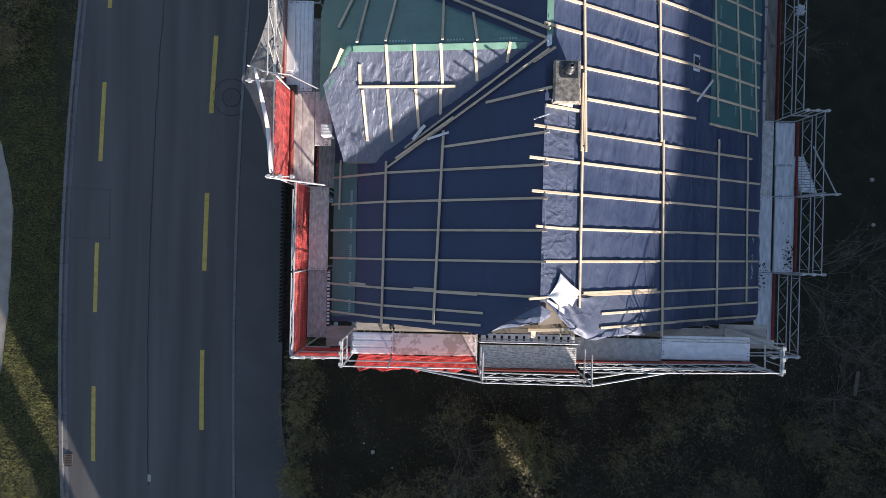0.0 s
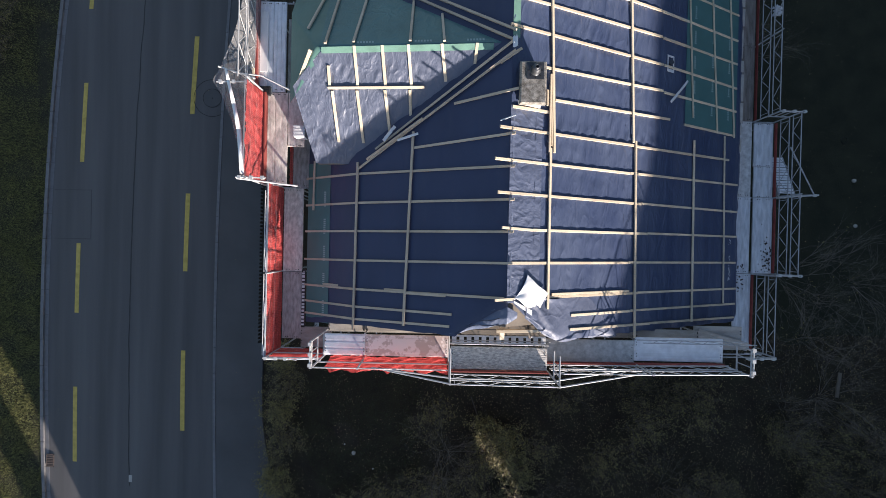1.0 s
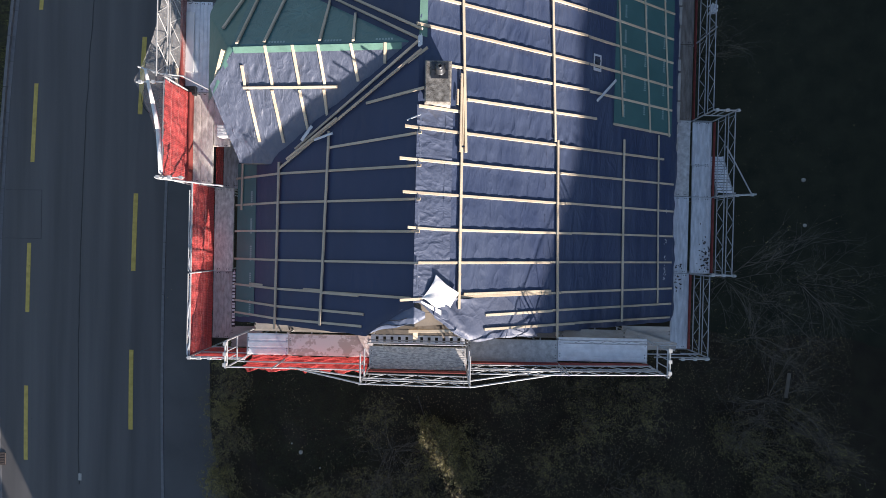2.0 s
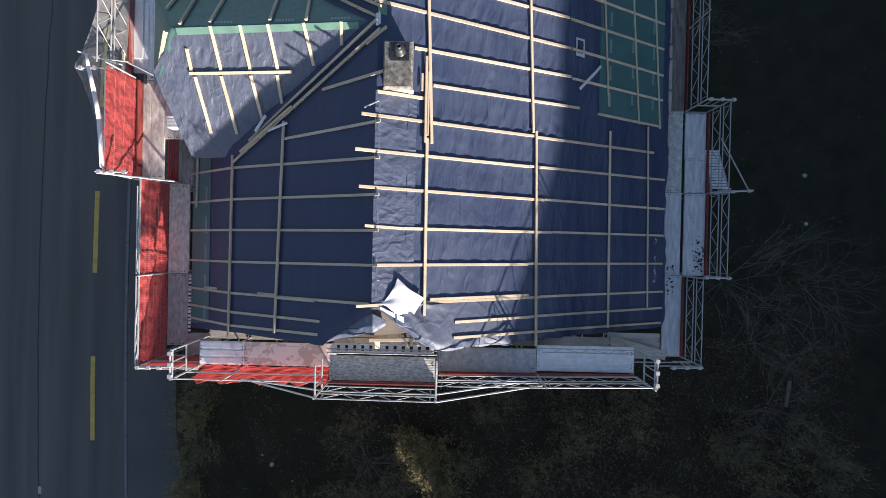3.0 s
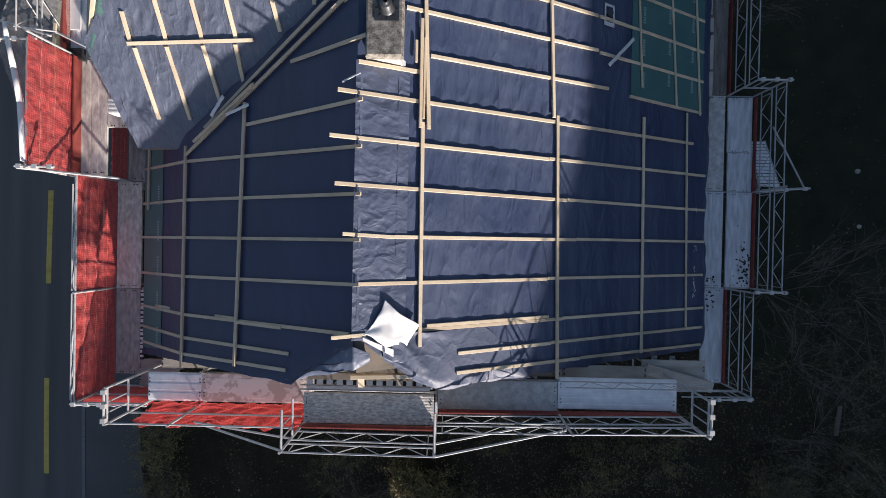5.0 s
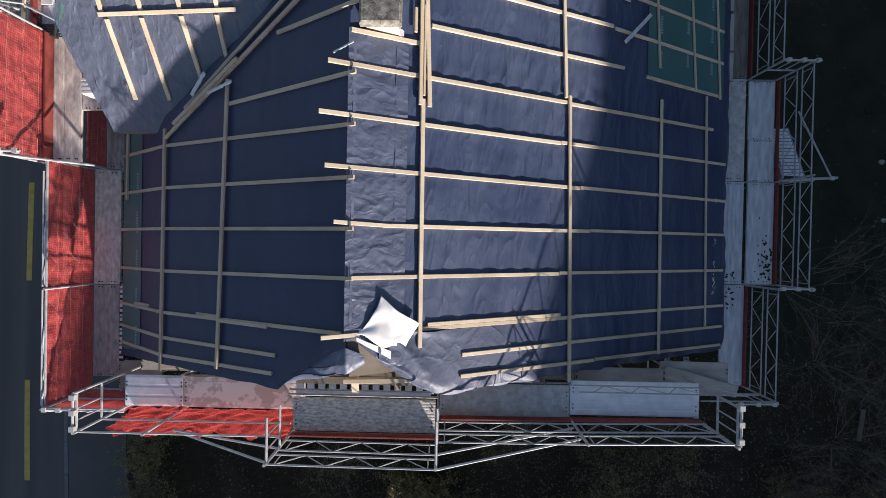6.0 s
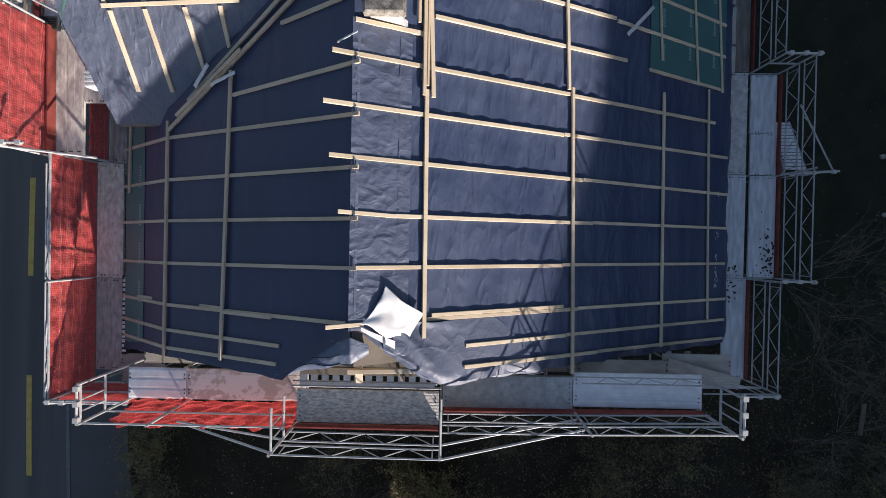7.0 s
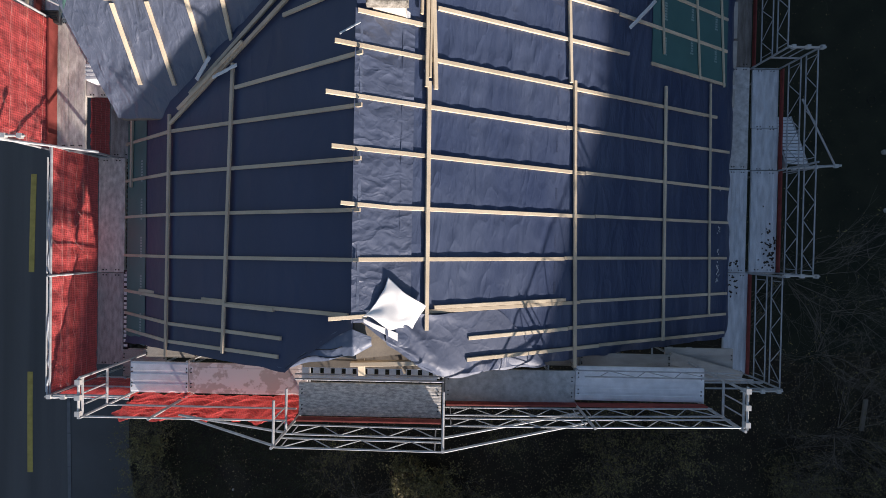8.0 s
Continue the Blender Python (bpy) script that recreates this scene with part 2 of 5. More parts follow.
def link_mesh(name, verts, faces, material, parent=None, label="", smooth=False):
    """One mesh object with its origin in its middle, under its parent if there is one."""
    v = np.array(verts, dtype=float)
    c = (v.min(0) + v.max(0)) / 2
    me = bpy.data.meshes.new(name)
    me.from_pydata((v - c).tolist(), [], faces)
    if smooth:
        me.polygons.foreach_set("use_smooth", [True] * len(me.polygons))
    me.materials.append(material)
    ob = new(name, me)
    PLACE[ob.name] = Vector(c)
    ob.location = Vector(c) - (PLACE[parent.name] if parent else Vector())
    if parent:
        ob.parent = parent
    return tagged(ob, label)


class Shape:
    """Collects the faces of one piece."""

    def __init__(self):
        self.v, self.f = [], []

    def put(self, verts, faces):
        k = len(self.v)
        self.v += [tuple(p) for p in verts]
        self.f += [tuple(i + k for i in f) for f in faces]
        return self

    def bar(self, p, q, w, h, up=(0, 0, 1), bevel=0.0):
        """A squared bar from p to q, w wide and h deep, with chamfered long edges."""
        p, q = Vector(p), Vector(q)
        d = (q - p).normalized()
        s = d.cross(Vector(up)).normalized()
        u = s.cross(d).normalized()
        if bevel:
            b = bevel
            ring = [(-w / 2, -h / 2), (w / 2, -h / 2), (w / 2, h / 2 - b), (w / 2 - b, h / 2), (-w / 2 + b, h / 2), (-w / 2, h / 2 - b)]
        else:
            ring = [(-w / 2, -h / 2), (w / 2, -h / 2), (w / 2, h / 2), (-w / 2, h / 2)]
        n = len(ring)
        vs = [e + s * a + u * b_ for e in (p, q) for a, b_ in ring]
        fs = [(i, (i + 1) % n, n + (i + 1) % n, n + i) for i in range(n)]
        return self.put(vs, fs + [tuple(range(n))[::-1], tuple(range(n, 2 * n))])

    def tube(self, p, q, r, n=7, r2=None):
        p, q = Vector(p), Vector(q)
        d = (q - p).normalized()
        s = d.orthogonal().normalized()
        u = d.cross(s)
        vs = []
        for e, rr in ((p, r), (q, r if r2 is None else r2)):
            vs += [e + (s * math.cos(a) + u * math.sin(a)) * rr for a in (2 * math.pi * i / n for i in range(n))]
        fs = [(i, (i + 1) % n, n + (i + 1) % n, n + i) for i in range(n)]
        return self.put(vs, fs + [tuple(range(n))[::-1], tuple(range(n, 2 * n))])

    def box(self, lo, hi):
        x0, y0, z0 = lo
        x1, y1, z1 = hi
        vs = [(x, y, z) for z in (z0, z1) for x, y in ((x0, y0), (x1, y0), (x1, y1), (x0, y1))]
        return self.put(vs, [(3, 2, 1, 0), (4, 5, 6, 7), (0, 1, 5, 4), (1, 2, 6, 5), (2, 3, 7, 6), (3, 0, 4, 7)])

    def done(self, name, material, parent=None, label="", smooth=False):
        return link_mesh(name, self.v, self.f, material, parent, label, smooth)


def sheet(name, fn, nu, nv, material, parent=None, label="", thick=0.0, smooth=True):
    """A bent sheet: fn(u, v) for u, v in 0..1."""
    vs = [tuple(fn(i / nu, j / nv)) for j in range(nv + 1) for i in range(nu + 1)]
    w = nu + 1
    fs = [(j * w + i, j * w + i + 1, (j + 1) * w + i + 1, (j + 1) * w + i) for j in range(nv) for i in range(nu)]
    if thick:
        k = len(vs)
        vs += [(x, y, z - thick) for x, y, z in vs]
        fs += [tuple(k + i for i in f[::-1]) for f in fs]
        rim = [i for i in range(w)] + [j * w + nu for j in range(1, nv + 1)] + [nv * w + i for i in range(nu - 1, -1, -1)] + [j * w for j in range(nv - 1, 0, -1)]
        fs += [(b, a, k + a, k + b) for a, b in zip(rim, rim[1:] + rim[:1])]
    return link_mesh(name, vs, fs, material, parent, label, smooth)


def wob(x, y, z=0.0, s=1.0):
    return noise.noise(Vector((x * s, y * s, z)))


# ---- ground and road ----
def ground_z(x):
    return -0.1 * min(max(-9.0 - x, 0.0), 6.0)


def strip(name, f0, f1, y0, y1, lift, material, parent=None, label="", steps=40, drop=0.25):
    """A laid strip of the street between two curves x = f(y), with sides that go into the ground."""
    vs, fs = [], []
    for j in range(steps + 1):
        y = y0 + (y1 - y0) * j / steps
        a, b = f0(y), f1(y)
        n = 6
        for i in range(n + 1):
            x = a + (b - a) * i / n
            vs.append((x, y, ground_z(x) + lift))
        vs += [(b, y, ground_z(b) - drop), (a, y, ground_z(a) - drop)]
    w = n + 3
    for j in range(steps):
        for i in range(w):
            k = (i + 1) % w
            fs.append((j * w + i, j * w + k, (j + 1) * w + k, (j + 1) * w + i))
    fs += [tuple(range(w))[::-1], tuple(steps * w + i for i in range(w))]
    return link_mesh(name, vs, fs, material, parent, label)


def kerb_x(y):
    return -14.83 + 0.0042 * (y + 3) ** 2 if y < 12 else -14.83 + 0.0042 * 225 + 0.126 * (y - 12)


def gutter_x(y):
    return -7.85 + 0.0024 * (y + 2.5) ** 2 if abs(y) < 15 else -7.85 + 0.0024 * 306 + 0.07 * (abs(y) - 15)


def path_edge(y):
    """Where the gravel path meets the lawn strip."""
    return -16.85 - (0.054 if y > 0.6 else 0.0108) * (y - 0.6) ** 2


def build_ground():
    xs = sorted(set([-400, -200, -90, -45] + [-30 + i * 0.5 for i in range(121)] + [45, 90, 200, 400]))
    ys = sorted(set([-400, -200, -90, -45] + [-28 + i * 0.5 for i in range(101)] + [45, 90, 200, 400]))
    vs = [(x, y, ground_z(x) - 0.03 + (0.05 * wob(x, y, 3, 0.7) if x > -5.5 else 0.02 * wob(x, y, 3, 0.9) - 0.06 * (x > -17 and x < -5.5))) for y in ys for x in xs]
    w = len(xs)
    fs = [(j * w + i, j * w + i + 1, (j + 1) * w + i + 1, (j + 1) * w + i) for j in range(len(ys) - 1) for i in range(w - 1)]
    tagged(link_mesh("ground", vs, fs, M["soil"], smooth=True), "dark garden soil with moss and leaf litter", "ground", kind="structure")
    # near-black green: the deep shade over this lawn is in the colour
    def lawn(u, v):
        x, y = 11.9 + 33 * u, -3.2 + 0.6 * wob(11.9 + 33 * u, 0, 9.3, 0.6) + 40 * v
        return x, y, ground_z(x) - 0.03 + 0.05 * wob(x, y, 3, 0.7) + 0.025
    tagged(sheet("lawn", lawn, 66, 80, M["shade_lawn"]), "dark lawn beside the house, deep shade put into its colour", "lawn", kind="structure")
    tagged(strip("road", kerb_x, gutter_x, -60, 60, 0.0, M["asphalt"], steps=120), "dark grey asphalt road with worn wheel tracks", "road", kind="structure")
    tagged(strip("pavement", lambda y: gutter_x(y) + 0.11, lambda y: -5.95 + (0.0 if y > -6 else 0.055 * (y + 6) ** 2 if y > -12 else 1.98), -60, 60, 0.02, M["asphalt_path"], steps=120), "smooth dark asphalt pavement beside the road", "pavement", kind="structure")
    gut = thing("gutter", (gutter_x(0), 0, 0), "narrow row of granite gutter stones along the pavement", "gutter", kind="structure")
    for i in range(34):
        y = -16 + i
        strip("stone", lambda v: gutter_x(v) - 0.005, lambda v: gutter_x(v) + 0.10, y + 0.006, y + 0.994, 0.03, M["granite"], gut, steps=2)
    kerb = thing("kerb", (kerb_x(0), 0, ground_z(-14.8)), "grey granite kerb stones between grass and road", "kerb", kind="structure")
    for i in range(34):
        y = -16 + i
        strip("stone", lambda v: kerb_x(v) - 0.13, lambda v: kerb_x(v) + 0.02 * wob(0, v, 1, 2), y + 0.008, y + 0.992, 0.07, M["granite"], kerb, steps=4)
        strip("gutter_stone", lambda v: kerb_x(v) + 0.005, lambda v: kerb_x(v) + 0.17, y + 0.008, y + 0.992, 0.008, M["granite"], kerb, steps=2)
    tagged(strip("grass_verge", lambda y: path_edge(y) - 0.3, lambda y: kerb_x(y) - 0.13, -18, 16, 0.03, M["turf"], steps=60), "short lawn strip between path and kerb, soil darkened for blade shade", "grass", kind="structure")
    tagged(strip("footpath", lambda y: -24.0, lambda y: path_edge(y) + 0.05 * wob(0, y, 0, 1.5) + 0.03 * wob(0, y, 4, 5.0), -17, 15, 0.035, M["gravel"], steps=160), "pale gravel footpath beside the lawn", "path", kind="structure")
    # yellow cycle-lane dashes
    for f, spans in ((lambda y: -9.0 + 0.0022 * (y + 4) ** 2, ((-13.2, -10.2), (-7.22, -4.15), (-1.12, 1.85), (4.88, 7.83), (10.8, 13.8))),
                     (lambda y: -13.47 + 0.0022 * (y + 4.5) ** 2, ((-14.8, -11.9), (-8.72, -5.78), (-2.87, -0.14), (3.04, 6.12), (9.0, 12.0)))):
        for a, b in spans:
            ob = strip("road_marking", lambda y: f(y) - 0.085, lambda y: f(y) + 0.085, a, b, 0.006, M["yellow"], steps=8, drop=0.02)
            tagged(ob, "worn yellow painted dash of the cycle lane", "road marking", "yellow dashes on the road", "structure")
    ob = strip("road_seam", lambda y: -11.22 + 0.0027 * (y + 3) ** 2 - 0.022 + 0.04 * wob(0, y, 5, 0.9) - 0.012 * wob(0, y, 2, 3), lambda y: -11.22 + 0.0027 * (y + 3) ** 2 + 0.016 + 0.04 * wob(0, y, 5, 0.9) + 0.016 * wob(0, y, 9, 4), -9.5, 16, 0.005, M["tar"], steps=160, drop=0.02)
    tagged(ob, "dark sealed seam along the middle of the road", "road seam", kind="structure")
    for x0, x1, y0, y1 in ((-14.5, -12.9, 1.93, 1.955), (-14.5, -12.9, 0.02, 0.045), (-12.93, -12.905, 0.03, 1.94)):
        tagged(strip("road_joint", lambda y: x0, lambda y: x1, y0, y1, 0.004, M["joint"], steps=2, drop=0.02), "thin dark joint round an asphalt patch", "road joint", kind="structure")
    tagged(strip("survey_mark", lambda y: -11.13, lambda y: -11.0, -9.35, -9.08, 0.008, M["stone"], steps=2, drop=0.02), "small pale survey mark on the road", "road mark", kind="structure")
    # manhole
    s = Shape()
    hole = thing("manhole_cover", (-8.07, 5.5, 0), "round cast iron manhole cover flush with the asphalt", "manhole cover")
    s.tube((-8.07, 5.5, -0.05), (-8.07, 5.5, 0.007), 0.33, 32)
    s.done("cover", M["asphalt_path"], hole)
    for r in (0.34, 0.69):
        s = Shape()
        n = 48
        for i in range(n):
            a, b = 2 * math.pi * i / n, 2 * math.pi * (i + 1) / n
            vs = [(-8.07 + rr * math.cos(t), 5.5 + rr * math.sin(t), 0.01) for t in (a, b) for rr in (r, r + 0.018)]
            if max(v[0] for v in vs) < gutter_x(5.5) - 0.01:
                s.put(vs, [(0, 1, 3, 2)])
        s.done("ring", M["crack"], hole)
    s = Shape()
    s.tube((-8.07, 5.5, 0), (-8.07, 5.5, 0.012), 0.022, 8)
    s.done("lifting_hole", M["crack"], hole)
    drain = thing("street_drain", (-14.48, -8.74, -0.55), "rusty iron drain grate beside the kerb", "drain")
    z = ground_z(-14.4) + 0.012
    s = Shape()
    for a, b, c, d in ((-14.62, -14.6, -8.99, -8.5), (-14.34, -14.32, -8.99, -8.5), (-14.62, -14.32, -8.99, -8.97), (-14.62, -14.32, -8.52, -8.5)):
        s.box((a, c, z - 0.03), (b, d, z + 0.012))
    s.done("frame", M["rust"], drain)
    for i in range(7):
        y = -8.96 + i * 0.066
        Shape().box((-14.6, y + 0.015, z - 0.03), (-14.34, y + 0.05, z + 0.008)).done("bar", M["rust"], drain)


# ---- the house ----
RX, RZ = 2.28, 6.70
EAVE_R, EAVE_L = 10.12, -3.10


def right_z(x):
    return RZ - 0.5 * (x - RX)


def left_z(x):
    return RZ - 0.455 * (RX - x) if x > -1.48 else RZ - 0.455 * 3.76 - 0.70 * (-1.48 - x)


def wing_z(x, y):
    """The cross wing: a ridge at y = 4.68 and two slopes."""
    return 5.912 + 0.10 * x + 0.56 * (min(y, 9.36 - y) - 3.85)


ROW_Y = [-1.08, -0.28, 0.46, 1.22, 1.99, 2.72, 3.48, 4.22, 4.97, 5.72, 6.47, 7.2]


def hem_left(x):
    """The lower edge of the underlay on the left slope."""
    base = -2.05 - 0.16 * max(0.0, min(1.0, (-1.5 - x) / 1.6)) + 0.025 * wob(x, 0, 4, 2.3)
    return base if x < 1.15 else base + 0.85 * min(1.0, (x - 1.15) / 1.2) ** 0.85


def hem_right(x):
    base = -2.13 + 0.03 * wob(x, 0, 8, 2.0)
    return base if x > 3.65 else base + 0.95 * min(1.0, (3.65 - x) / 1.25) ** 1.4


def crumple(x, y, amp, seed):
    a = 1 - abs(wob(x * 1.0, y * 0.8, seed, 2.6)) * 2
    b = 1 - abs(wob(x + y * 0.6, y - x * 0.5, seed + 5, 5.5)) * 2
    return amp * (0.62 * a + 0.38 * b)


def drape(x, y):
    """Small folds of the underlay between the rows of battens."""
    d = min(abs(y - r) for r in ROW_Y)
    k = min(1.0, d / 0.14)
    return 0.010 * k * wob(x * 0.35, y, 2, 3.0) + 0.005 * k * math.sin(x * 17 + 1.2 * y + 3 * wob(x, y, 1, 0.8)) + 0.004 * k * wob(x * 5.5, y * 0.9, 4, 1.6)


def pulled_folds(x, y):
    """Tight folds where the underlay is pulled askew, and upright creases higher up."""
    k = math.exp(-((x - 6.65) / 0.65) ** 2 - ((y - 2.95) / 0.42) ** 2)
    fan = 0.016 * k * math.sin(17 * math.atan2(y - 3.6, x - 5.7) + 2 * wob(x, y, 3, 2))
    up = 0.016 * max(0.28, min(1.0, (y - 1.9) / 1.2)) * max(0.0, wob(x * 0.5, y * 0.6, 21, 1.0) + 0.4) * (1 - 2.4 * abs(math.sin(x * 11 + 3.0 * wob(x, y * 0.7, 13, 1.1) - 1.4 * y)) ** 0.7)
    d = min(abs(y - r) for r in ROW_Y)
    return (fan + up) * min(1.0, d / 0.12)


def verge_fold(y, x, lo):
    """The loose hem sags and ripples."""
    t = max(0.0, 1 - (y - lo) / 0.45)
    return t * t * (0.05 * wob(x, y, 6, 3.2) - 0.05)


def build_house():
    house = thing("house", (3.4, 4, 0), "detached house with its roof stripped to dark underlay", "house")
    # walls
    for nm, lo, hi in (("wall", (-2.95, -1.75, -0.2), (9.75, -1.45, 2.75)), ("wall", (-2.95, 13.4, -0.2), (9.75, 13.7, 2.75)), ("wall", (-2.95, -1.45, -0.7), (-2.65, 13.4, 3.55)), ("wall", (9.45, -1.45, -0.2), (9.75, 13.4, 2.75))):
        Shape().box(lo, hi).done(nm, M["plaster"], house)
    for y in (-1.75, 13.4):
        s = Shape()
        pts = [(-2.95, 2.75), (9.75, 2.75), (9.7, right_z(9.7) - 0.16), (RX, RZ - 0.2), (-1.48, left_z(-1.48) - 0.2), (-2.95, left_z(-2.95) - 0.18)]
        n = len(pts)
        s.put([(x, y, z) for x, z in pts] + [(x, y + 0.3, z) for x, z in pts], [tuple(range(n)), tuple(range(2 * n - 1, n - 1, -1))] + [(i, i + n, (i + 1) % n + n, (i + 1) % n) for i in range(n)])
        s.done("gable_wall", M["timber"], house)
    # roof boarding under the underlay
    top = 13.9
    right = sheet("roof", lambda u, v: (RX + u * (EAVE_R - 0.15 - RX), -1.42 + v * (top + 1.42), right_z(RX + u * (EAVE_R - 0.15 - RX)) - 0.05), 2, 2, M["timber"], house, thick=0.1, smooth=False)
    left = sheet("roof", lambda u, v: (EAVE_L + 0.1 + u * (RX - EAVE_L - 0.1), -1.42 + v * (top + 1.42), left_z(EAVE_L + 0.1 + u * (RX - EAVE_L - 0.1)) - 0.06), 20, 2, M["timber"], house, thick=0.1, smooth=False)

    # underlay, right slope
    def r_sheet(u, v):
        x = RX - 0.02 + u * (EAVE_R + 0.14 + 0.22 * wob(0.37, v * 13, 3.4, 1.0) + 0.12 * wob(0.37, v * 43, 6.4, 1.0) - RX)
        lo = hem_right(x)
        y = lo + (top - lo) * (v ** 1.25)
        return x, y, right_z(x) + drape(x, y) + pulled_folds(x, y) + verge_fold(y, x, lo) + 0.012 - 0.9 * max(0.0, x - 9.98) ** 2
    sheet("underlay", r_sheet, 330, 240, M["navy"], right, "dark blue roofing underlay with fine folds")

    def l_sheet(u, v):
        x = EAVE_L + u * (RX - EAVE_L)
        lo = hem_left(x)
        y = lo + (top - lo) * (v ** 1.25)
        return x, y, left_z(x) + 0.4 * drape(x, y) + 0.05 * max(0.0, 1 - (y - lo) / 0.3) ** 2 + 0.010
    sheet("underlay", l_sheet, 80, 150, M["navy_flat"], left, "dark blue roofing underlay")

    # crumpled strip over the ridge
    def ridge_strip(u, v):
        x = RX - 0.03 + u * 0.80
        lo = hem_right(x) - 0.02
        y = lo + 0.02 + (3.2 - lo) * v
        d = min(abs(y - r) for r in ROW_Y)
        return x, y, right_z(x) + 0.026 + crumple(x, y, 0.016, 3) * min(1, d / 0.15)
    sheet("ridge_underlay", ridge_strip, 60, 260, M["navy_worn"], right, "crumpled grey-blue underlay strip along the ridge")
    for x, w in ((RX + 0.035, 0.035), (RX + 0.60, 0.014)):
        sheet("stitched_edge", lambda u, v: (x + u * w, -1.0 + 4.1 * v, right_z(x + u * w) + 0.038 + 0.004 * wob(0, v * 30, 2, 1)), 2, 90, M["pale_sheet"] if w > 0.02 else M["navy_worn"], right, "pale stitched edge of the underlay")
    # loose hem that hangs over the verge on the right slope
    def hem(u, v):
        x = 2.72 + u * 2.7
        lo = hem_right(x) - 0.05 - 0.07 * wob(x, 0, 2, 2.2)
        hi = max(lo + 0.02, -1.12 - 1.1 * (max(0.0, u - 0.62) / 0.38) ** 1.3 + 0.03 * wob(x, 0, 7, 3))
        y = lo + v * (hi - lo)
        # folds that fan out from the corner of the flap, dying out along the battens
        ang = math.atan2(y + 0.75, x - 2.55)
        far = math.hypot(x - 2.55, y + 0.75)
        slack = max(0.0, 1 - max(0.0, x - 3.35) / 0.65)
        fan = 0.5 + 0.5 * math.sin(13 * ang + 2.2 * wob(x, y, 17, 1.3))
        fold = slack * min(1.0, far / 0.5) * (0.050 * fan ** 2.2 + 0.030 * (0.4 - abs(wob(x + 0.5 * y, y, 19, 2.4))))
        roll = 0.03 * slack * math.exp(-((v - 0.16) / 0.09) ** 2)
        return x, y, right_z(x) + 0.022 + 0.012 * slack + fold + roll + crumple(x * 0.8, y * 0.8, 0.010 * slack, 9) - 0.12 * (1 - v) ** 5
    sheet("loose_underlay", hem, 190, 80, M["hem_sheet"], right, "loose crumpled underlay at the verge")
    def hem2(u, v):
        x = 0.95 + u * 1.57
        lo = -2.07 + 0.16 * min(1.0, max(0.0, (x - 1.0) / 0.4)) + 0.24 * min(1.0, max(0.0, (x - 1.4) / 0.8)) + 0.025 * wob(x, 0, 5, 3) + 0.5 * max(0.0, x - 2.26)
        hi = max(hem_left(min(x, 2.2)) + 0.07, lo + 0.02) - 0.55 * max(0.0, x - 2.2)
        y = lo + v * (hi - lo)
        fold = 0.022 * (0.3 - abs(wob(x * 0.9 + 1.4 * y, y * 1.2 - x, 33, 1.9)))
        return x, y, min(left_z(x), right_z(x)) + 0.032 + fold + crumple(x * 0.7, y * 0.7, 0.007, 4) - 0.06 * (1 - v) ** 4
    sheet("loose_underlay", hem2, 90, 50, M["pale_sheet"], left, "loose pale underlay hem at the verge")
    # black tubes draw the dark, shaded folds of the loose hem
    for k in (0.28, 0.62):
        s = Shape()
        pts = [Vector(hem2(0.12 + 0.62 * i / 16, k + 0.25 * math.sin(i * 0.31))) + Vector((0, 0, 0.006)) for i in range(17)]
        for a, b in zip(pts, pts[1:]):
            s.tube(a, b, 0.005, 5)
        s.done("cord", M["crack"], left, "dark fold of the hem drawn as a thin black tube")
    # green sheets
    sheet("green_underlay", lambda u, v: (7.68 + u * 2.26, 3.68 + v * 6.5, right_z(7.68 + u * 2.26) + 0.028 + 0.5 * drape(7.68 + u * 2.26, 3.68 + v * 6.5)), 30, 70, M["green"], right, "dark green underlay sheet near the eaves")
    sheet("green_underlay", lambda u, v: (-3.11 + u * 0.78, -2.16 + v * 4.5, left_z(-3.11 + u * 0.78) + 0.024), 8, 30, M["green"], left, "dark green underlay strip along the eaves")
    sheet("green_tape", lambda u, v: (RX - 0.02 + u * 0.17, 4.75 + v * 3, right_z(RX + u * 0.17) + 0.034), 2, 8, M["green_tape"], right, "pale green tape along the ridge")

    # the cross wing
    def wing_board(u, v):
        y = 2.2 + v * 4.96
        x0 = -2.6 + 0.75 * (y > 3.9)
        x = x0 + u * (2.3 - x0)
        return x, y, wing_z(x, y) - 0.03
    wing = sheet("wing_roof", wing_board, 6, 40, M["timber"], house, thick=0.08, smooth=False)

    def valley_y(x):
        return 2.05 + 0.672 * (x + 1.52)

    def wing_front(u, v):
        x = -3.0 + u * 5.3
        lo = max(valley_y(x) - 0.05, 2.21 + 0.05 * wob(x, 0, 3, 2))
        hi = 4.66
        y = lo + (hi - lo) * v
        # cut edge of the sheet on the hip side
        left_lim = -2.66 - 0.32 * max(0, (y - 2.27) / 1.65) if y < 3.92 else -2.98 + 1.22 * (y - 3.92)
        x = max(x, left_lim)
        free = min(1.0, max(0.0, (4.52 - y) / 0.3))
        long_fold = 0.25 - abs(wob(x * 1.5 - 0.8 * y, y * 0.45 + 0.4 * x, 15, 2.4))
        short_fold = 0.22 - abs(wob(x * 1.1 + 0.9 * y, y * 1.3 - 0.6 * x, 25, 4.6))
        return x, y, wing_z(x, y) + 0.02 + free * (0.012 * wob(x * 1.3 + 0.4 * y, y, 11, 1.6) + 0.040 * long_fold + 0.010 * short_fold) - 0.05 * (1 - v) ** 8
    sheet("wing_underlay", wing_front, 240, 170, M["grey_sheet"], wing, "creased pale grey underlay on the wing roof")

